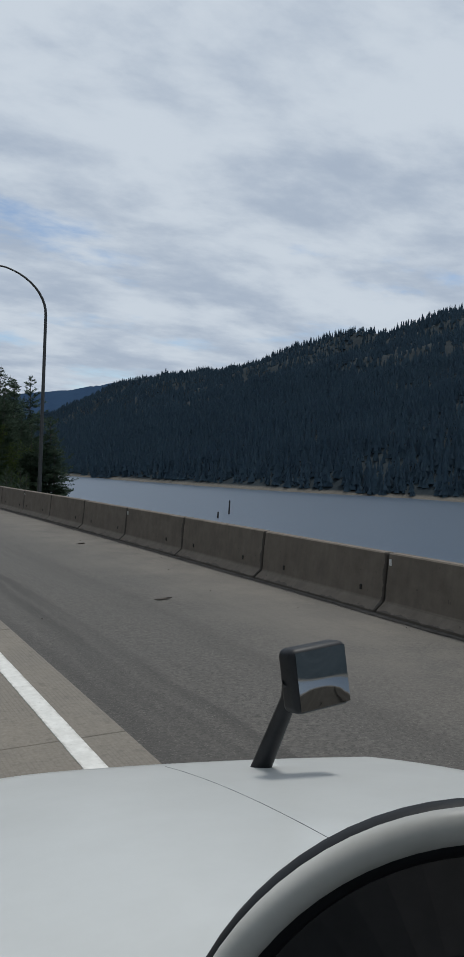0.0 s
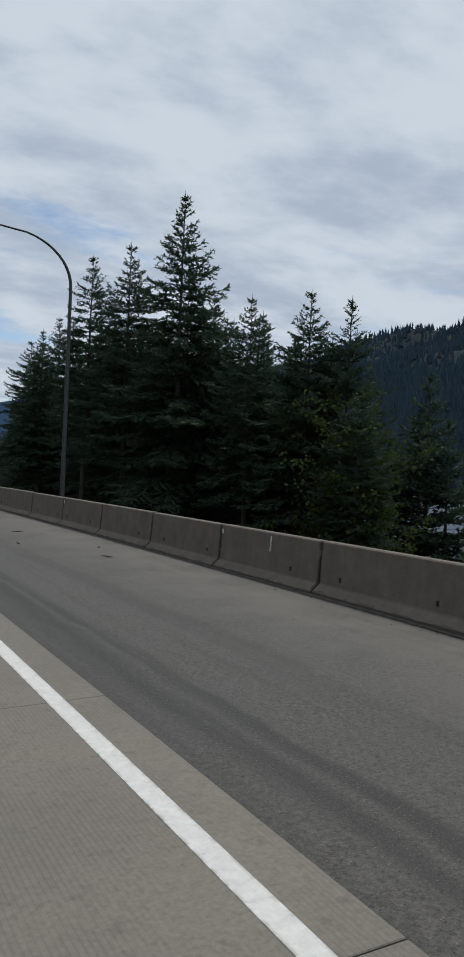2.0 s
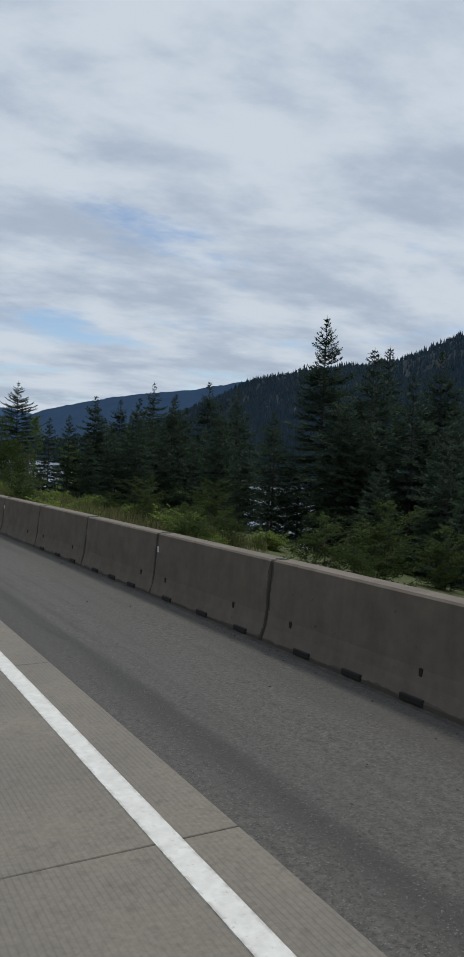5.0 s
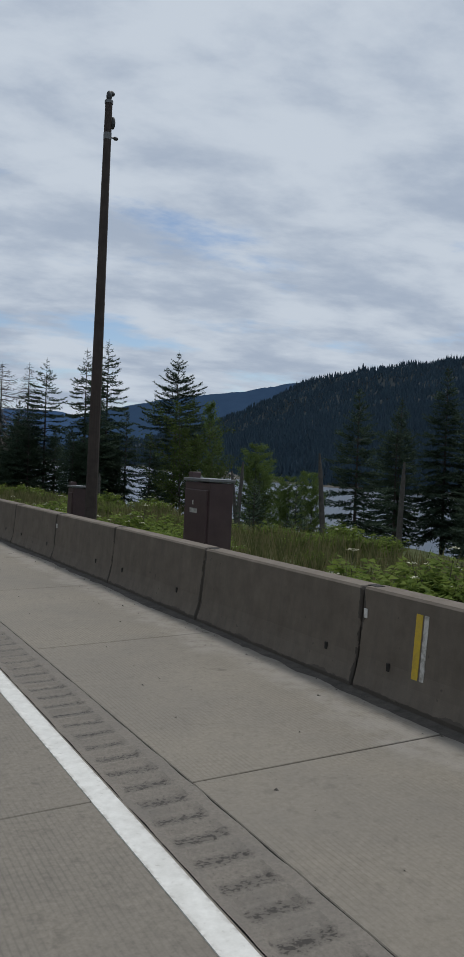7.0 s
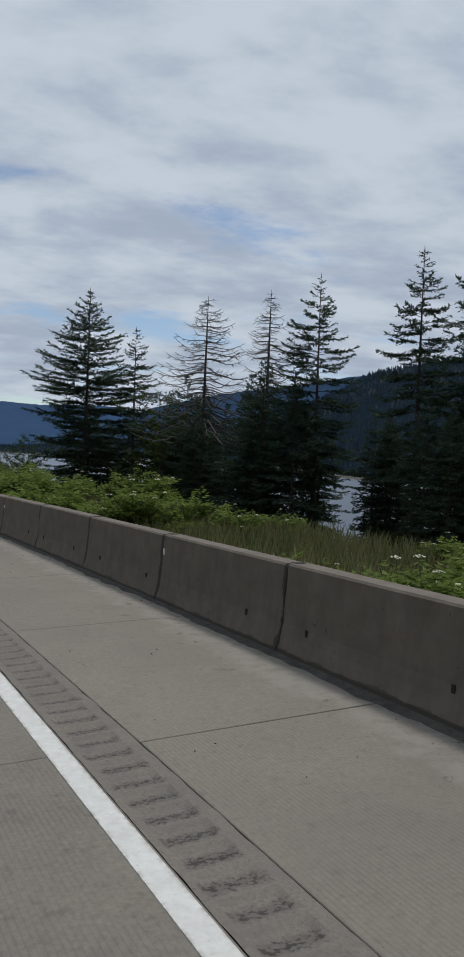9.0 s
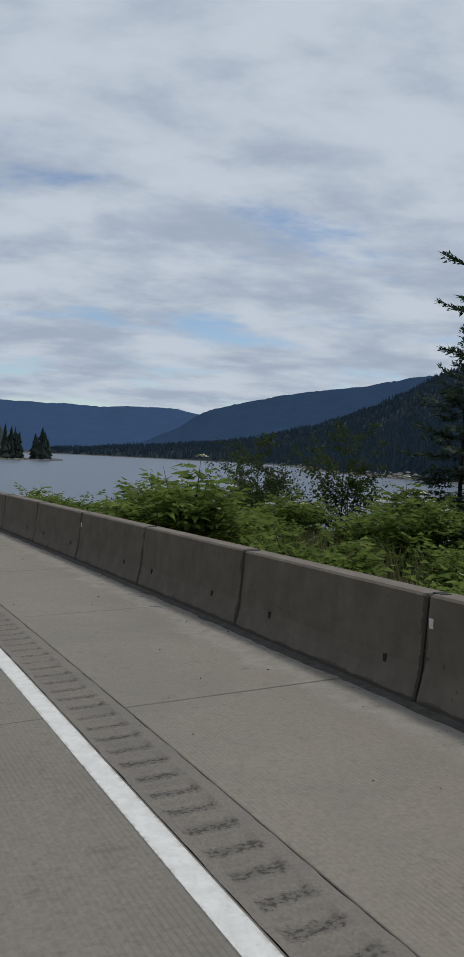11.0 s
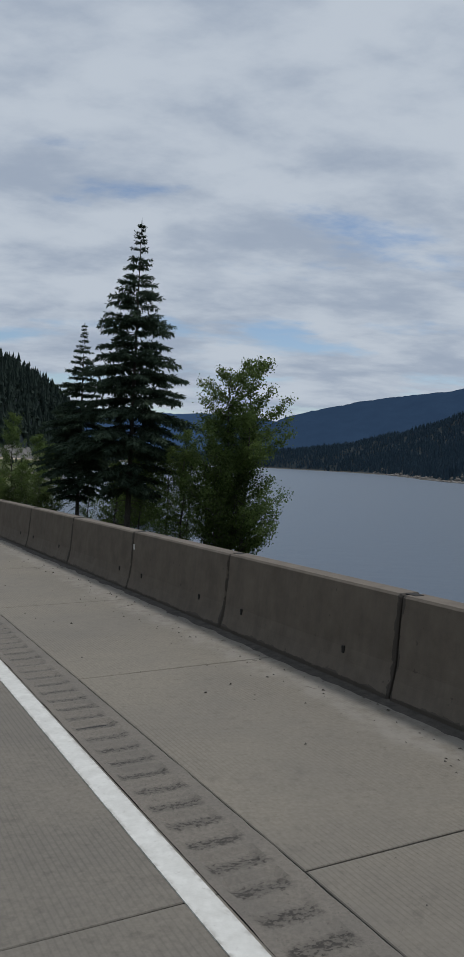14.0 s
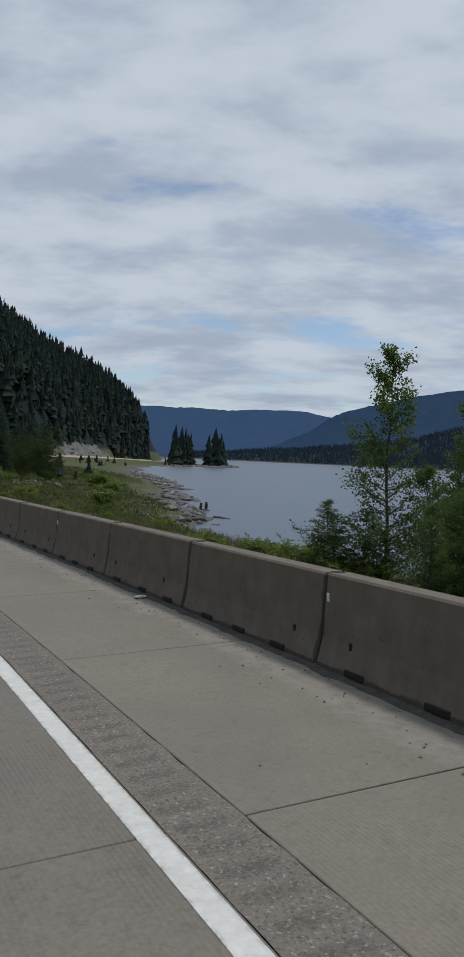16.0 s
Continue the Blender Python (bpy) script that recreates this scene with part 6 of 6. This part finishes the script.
def grit():
    """Gravel, bark and dust gathered along the foot of the barrier and strewn over the shoulder."""
    g = Soup()
    for k in range(12000):
        s = rng.uniform(-8, 600)
        foot = barrier_lat(s)
        near = rng.random() < 0.88
        lat = foot - abs(rng.gauss(0, 0.16 if s < 378 else 0.45)) - 0.01 if near else rng.uniform(0.8, foot)
        r = rng.uniform(0.006, 0.022) * (1.1 if s > 378 else 1.0)
        p = road(s, lat, 0.002)
        t = [p + Vector((rng.uniform(-1, 1), rng.uniform(-1, 1), 0)).normalized() * r * rng.uniform(0.7, 1.5) for _ in range(3)]
        q = p + Vector((0, 0, r * rng.uniform(0.4, 0.9)))
        i = len(g.v)
        g.v += t + [q]
        g.f += [(i, i + 1, i + 3), (i + 1, i + 2, i + 3), (i + 2, i, i + 3)]
    tagged(g.mesh("gravel", DIRT, None), "dark grit and bark bits along the barrier foot", "gravel", kind="stuff")


grit()


# ---- grime with painted barrier shadow, and litter ----
# tone covers both road dirt and the shadow cast by the barrier
GRIME_SHADE = mat("road_grime_shade", (0.035, 0.031, 0.027), 0.98, (0.09, 0.081, 0.07), 7, 8, 0.012, 40, coords="World")


def grime_shade():
    """Uneven band along the barrier foot: dark dirt with the barrier's shadow painted in."""
    v, f = [], []
    k, s = 0, -8.0
    while s < 610:
        foot = barrier_lat(s)
        w = 0.15 + 0.07 * noise.noise((s * 0.35, 0, 0)) + 0.06 * noise.noise((s * 2.1, 4, 0)) + 0.03 * noise.noise((s * 9, 1, 0))
        w *= 0.55 if s < CHANGE else 1.15
        v += [road(s, foot - max(0.02, w), 0.0015), road(s, foot - max(0.02, w) * 0.5, 0.009), road(s, foot + 0.03, 0.014)]
        if k:
            b = (k - 1) * 3
            f += [(b + j, b + j + 1, b + j + 4, b + j + 3) for j in range(2)]
        k += 1
        s += 0.12
    tagged(obj("dirt_band", v, f, GRIME_SHADE), "dark grit band with the barrier's shadow painted in along its foot", "dirt", kind="stuff")


grime_shade()
PAPER = mat("paper_litter", (0.6, 0.59, 0.56), 0.8, (0.45, 0.44, 0.41), 25, 4)
STICK = mat("stick_bark", (0.05, 0.042, 0.035), 0.95, (0.09, 0.078, 0.065), 20, 5)


def litter(s, lat, size, name, material, label, category):
    bm = bmesh.new()
    bmesh.ops.create_icosphere(bm, subdivisions=2, radius=1.0)
    r = random.Random(int(s * 10))
    for w in bm.verts:
        w.co *= r.uniform(0.55, 1.15)
        w.co.x *= size[0]; w.co.y *= size[1]; w.co.z *= size[2]
    low = min(w.co.z for w in bm.verts)
    for w in bm.verts:
        w.co.z -= low
    o = part(name, bm, material, None)
    o.matrix_basis = at(s, lat, 0.0, r.uniform(0, 3))
    tagged(o, label, category, "litter on the shoulder")


for s, lat in ((517.5, 3.02), (63.8, 5.3), (104.6, 4.72), (29.5, 3.4)):
    litter(s, lat, (0.11, 0.07, 0.035), "paper_scrap", PAPER, "crumpled white paper scrap on the shoulder", "litter")
for s, lat in ((12.6, 3.3), (21.3, 4.6), (50.5, 5.18), (42.2, 4.1), (39.8, 5.23), (81.3, 4.3), (69.4, 5.1), (105.4, 4.44), (88.2, 3.9), (83.3, 4.8), (84.9, 3.1), (133.0, 2.3), (140.5, 2.6), (210.9, 2.1), (244.4, 1.9), (410.5, 2.6), (465.2, 1.7)):
    litter(s, lat, (0.035, 0.2, 0.018), "bark_strip", STICK, "dark strip of bark or tyre on the shoulder", "litter")


def log(s, lat, length, turn):
    p = plan(s, lat)
    e = thing("driftwood_log", (p.x, p.y, ground_z(p.x, p.y) + 0.12), "bleached grey driftwood log on the bank", "log", "driftwood on the bank")
    e.rotation_euler.z = turn
    t = Soup()
    t.tube([Vector((length * (k / 5 - 0.5), 0.08 * math.sin(k * 1.3), 0.03 * math.sin(k))) for k in range(6)], [0.2, 0.19, 0.18, 0.16, 0.14, 0.08], 9)
    t.f.append(tuple(range(8, -1, -1)))
    t.mesh("trunk", DEADWOOD, e, smooth=True)
    lay(e)


for k in range(16):
    log(436 + 3.1 * k + 2 * math.sin(k * 5), 26 + 1.6 * k + 5 * math.sin(k * 3.7), 2.0 + 1.6 * abs(math.sin(k * 2.2)), k * 1.7)


# ---- the truck at the start of the way ----
WHITE = mat("white_truck_paint", (0.5, 0.515, 0.505), 0.3, (0.46, 0.475, 0.465), 3, 5, stain=(0.42, 0.43, 0.415), stain_scale=2.5, stain_amount=0.3)
BLACK = mat("black_plastic", (0.01, 0.011, 0.013), 0.5, (0.016, 0.018, 0.021), 30, 4, spec=0.25)
CABIN = mat("dark_cab_trim", (0.012, 0.012, 0.013), 0.8, (0.02, 0.02, 0.022), 20, 4)
RIM_SHEEN = mat("pale_rim_sheen", (0.6, 0.6, 0.57), 0.4, (0.52, 0.52, 0.49), 15, 4)
RUBBER = mat("tyre_rubber", (0.016, 0.016, 0.017), 0.9, (0.03, 0.029, 0.028), 25, 5)
CHROME = mat("polished_metal", (0.6, 0.6, 0.6), 0.2, (0.52, 0.52, 0.52), 10, 3, metal=1.0)
GLASS = mat("mirror_glass", (0.75, 0.77, 0.78), 0.03, metal=1.0)
HEADLAMP = mat("headlamp_lens", (0.5, 0.52, 0.53), 0.15, (0.42, 0.44, 0.45), 10, 3)


def truck():
    """A white highway tractor standing in the lane; x to the right, y ahead, z up from the driver's eye."""
    e = thing("truck", (0, 0, 0), "white long-hood highway truck with hood mirrors and an open windscreen", "truck")
    eye_at = road(SPEED * 0 + 0.13, -1.99, EYE)
    e.matrix_basis = Matrix.Translation(eye_at) @ at(0.13).to_3x3().to_4x4()
    mid = 0.5

    def hood_z(x, y):
        u = x - mid
        return -0.688 - 0.10 * (y - 0.9) - 0.055 * (y - 0.9) ** 2 - 0.088 * math.sqrt(u * u + 0.02) - 0.022 * u * u

    nx, ny = 40, 26
    v = [Vector((mid + 1.42 * (2 * i / nx - 1), 0.8 + 1.75 * j / ny, 0)) for j in range(ny + 1) for i in range(nx + 1)]
    for p in v:
        p.z = hood_z(p.x, p.y)
    f = [(j * (nx + 1) + i, j * (nx + 1) + i + 1, (j + 1) * (nx + 1) + i + 1, (j + 1) * (nx + 1) + i) for j in range(ny) for i in range(nx)]
    hood = obj("hood", v, f, WHITE, e, "long glossy white hood", True)
    mod = hood.modifiers.new("thick", "SOLIDIFY")
    mod.thickness, mod.offset = 0.03, -1
    seam = Soup()
    seam.tube([Vector((mid + 0.42 + 0.1 * k / 8, 0.95 + 1.5 * k / 8, hood_z(mid + 0.42 + 0.1 * k / 8, 0.95 + 1.5 * k / 8) + 0.0005)) for k in range(9)], [0.001] * 9, 6)
    seam.mesh("hood_seam", GREY_STEEL, hood, "thin grey seam line")

    def block(name, size, place, m, label="", bevel=0.03, parent=e):
        o = new(name, box_mesh(name, size, m, bevel))
        o.parent = parent
        o.location = place
        if label:
            o["label"] = label
        return o

    ground_z0 = -EYE
    block("grille", (1.0, 0.08, 0.75), (mid, 2.56, -1.45), CHROME, "chrome grille", 0.04)
    block("bumper", (2.45, 0.3, 0.42), (mid, 2.62, ground_z0 + 0.55), WHITE, "white bumper", 0.08)
    for sgn in (-1, 1):
        x = mid + sgn * 1.02
        block("fender", (0.42, 1.5, 0.42), (x, 1.78, -1.5), WHITE, "white wheel fender", 0.12)
        block("headlight", (0.26, 0.1, 0.24), (mid + sgn * 0.92, 2.56, -1.4), HEADLAMP, "clear headlight lens", 0.04)
        block("hood_side", (0.04, 1.6, 0.5), (mid + sgn * 0.86, 1.6, -1.28), WHITE, "", 0.015)
        block("door", (0.06, 1.35, 1.35), (mid + sgn * 0.93, 0.0, -1.1), WHITE, "white cab door", 0.02)
        block("step", (0.3, 0.7, 0.05), (mid + sgn * 1.1, -0.1, ground_z0 + 0.45), CHROME, "", 0.01)
        for y, wide in ((1.75, 0.3), (-3.2, 0.58)):
            tyre = Soup()
            n = 28
            w0 = wide / 2
            prof = [(-w0, 0.34), (-w0, 0.47), (-w0 + 0.04, 0.515), (w0 - 0.04, 0.515), (w0, 0.47), (w0, 0.34)]
            for k in range(n):
                a = 2 * math.pi * k / n
                tyre.v += [Vector((px, math.cos(a) * r, math.sin(a) * r)) for px, r in prof]
            for k in range(n):
                q, q2 = k * 6, ((k + 1) % n) * 6
                tyre.f += [(q + j, q + j + 1, q2 + j + 1, q2 + j) for j in range(5)]
            wheel = new("wheel")
            wheel.parent = e
            wheel.location = (mid + sgn * (1.05 if y > 0 else 0.92), y, ground_z0 + 0.515)
            tyre.mesh("tyre", RUBBER, wheel, "black tyre")
            rim = bmesh.new()
            bmesh.ops.create_cone(rim, segments=24, radius1=0.34, radius2=0.34, depth=wide * 0.7, cap_ends=True)
            bmesh.ops.rotate(rim, matrix=Matrix.Rotation(math.pi / 2, 3, "Y"), verts=rim.verts)
            part("rim", rim, CHROME, wheel, "polished metal rim")
    block("cab_back", (1.9, 0.06, 2.2), (mid, -1.35, -0.65), WHITE, "white rear cab wall", 0.02)
    block("cab_floor", (1.84, 2.1, 0.06), (mid, -0.3, -1.35), CABIN, "dark cab floor", 0.01)
    block("roof", (1.92, 2.0, 0.06), (mid, -0.38, 0.62), WHITE, "white cab roof", 0.02)
    for x in (mid - 0.92, mid + 0.92):
        block("windscreen_pillar", (0.07, 0.1, 1.2), (x, 0.66, 0.02), WHITE, "white windscreen pillar", 0.02)
        block("roof_post", (0.07, 0.1, 1.2), (x, -1.3, 0.02), WHITE, "", 0.02)
    block("dashboard", (1.8, 0.3, 0.45), (mid, 0.68, -0.98), CABIN, "black dashboard", 0.04)
    block("chassis", (0.9, 6.4, 0.3), (mid, -1.0, ground_z0 + 0.8), BLACK, "black chassis frame", 0.02)

    # hood mirrors on curved stalks
    for sgn in (-1, 1):
        base = Vector((mid + sgn * 0.79, 2.3, 0))
        base.z = hood_z(base.x, base.y) - 0.02
        head = Vector((mid + sgn * 0.885, 2.12, -0.685))
        stalk = Soup()
        pts = [base, base.lerp(head, 0.35) + Vector((-0.012 * sgn, 0, 0.02)), base.lerp(head, 0.7) + Vector((-0.03 * sgn, 0, 0.03)), head + Vector((-0.095 * sgn, 0, -0.005))]
        stalk.tube(pts, [0.034, 0.03, 0.027, 0.02], 14)
        stalk.mesh("mirror_stalk", BLACK, e, "black curved mirror stalk", True)
        shell = bmesh.new()
        bmesh.ops.create_cube(shell, size=1)
        bmesh.ops.scale(shell, vec=(0.215, 0.09, 0.2), verts=shell.verts)
        bmesh.ops.bevel(shell, geom=shell.edges[:], offset=0.025, segments=4, affect="EDGES", profile=0.5)
        h = part("hood_mirror", shell, BLACK, e, "black hood mirror housing", True)
        h.location = head
        h.rotation_euler = (radians(-8), radians(-3 * sgn), radians(4 if sgn > 0 else -4))
        face = bmesh.new()
        bmesh.ops.create_grid(face, x_segments=10, y_segments=10, size=0.5)
        for w in face.verts:
            w.co = Vector((w.co.x * 0.19, -0.046 - 0.002 * (1 - w.co.x ** 2 * 4) * (1 - w.co.y ** 2 * 4), w.co.y * 0.177))
        part("mirror_glass", face, GLASS, h, "convex mirror glass", True)

    # steering wheel, placed and turned to fit the camera's view
    cam_m = eye(0.0, *WAY[0][1:])
    place = e.matrix_basis.inverted() @ cam_m @ Matrix.Translation((0.176, -0.447, -0.554))
    hub = new("steering_wheel")
    hub.parent = e
    hub.matrix_basis = place
    # second, pale ring imitates the sky's highlight on the black rim
    for name, major, minor, dz, m, label in (("wheel_rim", 0.2085, 0.0185, 0.0, BLACK, "black padded rim"), ("rim_trim", 0.2135, 0.0125, 0.0095, RIM_SHEEN, "pale grey ring painted as sky sheen on the rim")):
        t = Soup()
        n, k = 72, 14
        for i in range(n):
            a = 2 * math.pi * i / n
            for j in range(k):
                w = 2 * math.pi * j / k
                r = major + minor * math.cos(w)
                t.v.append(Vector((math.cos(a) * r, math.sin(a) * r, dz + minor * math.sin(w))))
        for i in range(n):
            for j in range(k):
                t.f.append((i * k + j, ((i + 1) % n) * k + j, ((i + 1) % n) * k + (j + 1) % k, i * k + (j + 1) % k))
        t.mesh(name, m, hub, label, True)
    boss = bmesh.new()
    bmesh.ops.create_cone(boss, segments=32, radius1=0.19, radius2=0.1, depth=0.05, cap_ends=True)
    part("boss", boss, CABIN, hub, "dark centre pad").location.z = -0.06


truck()
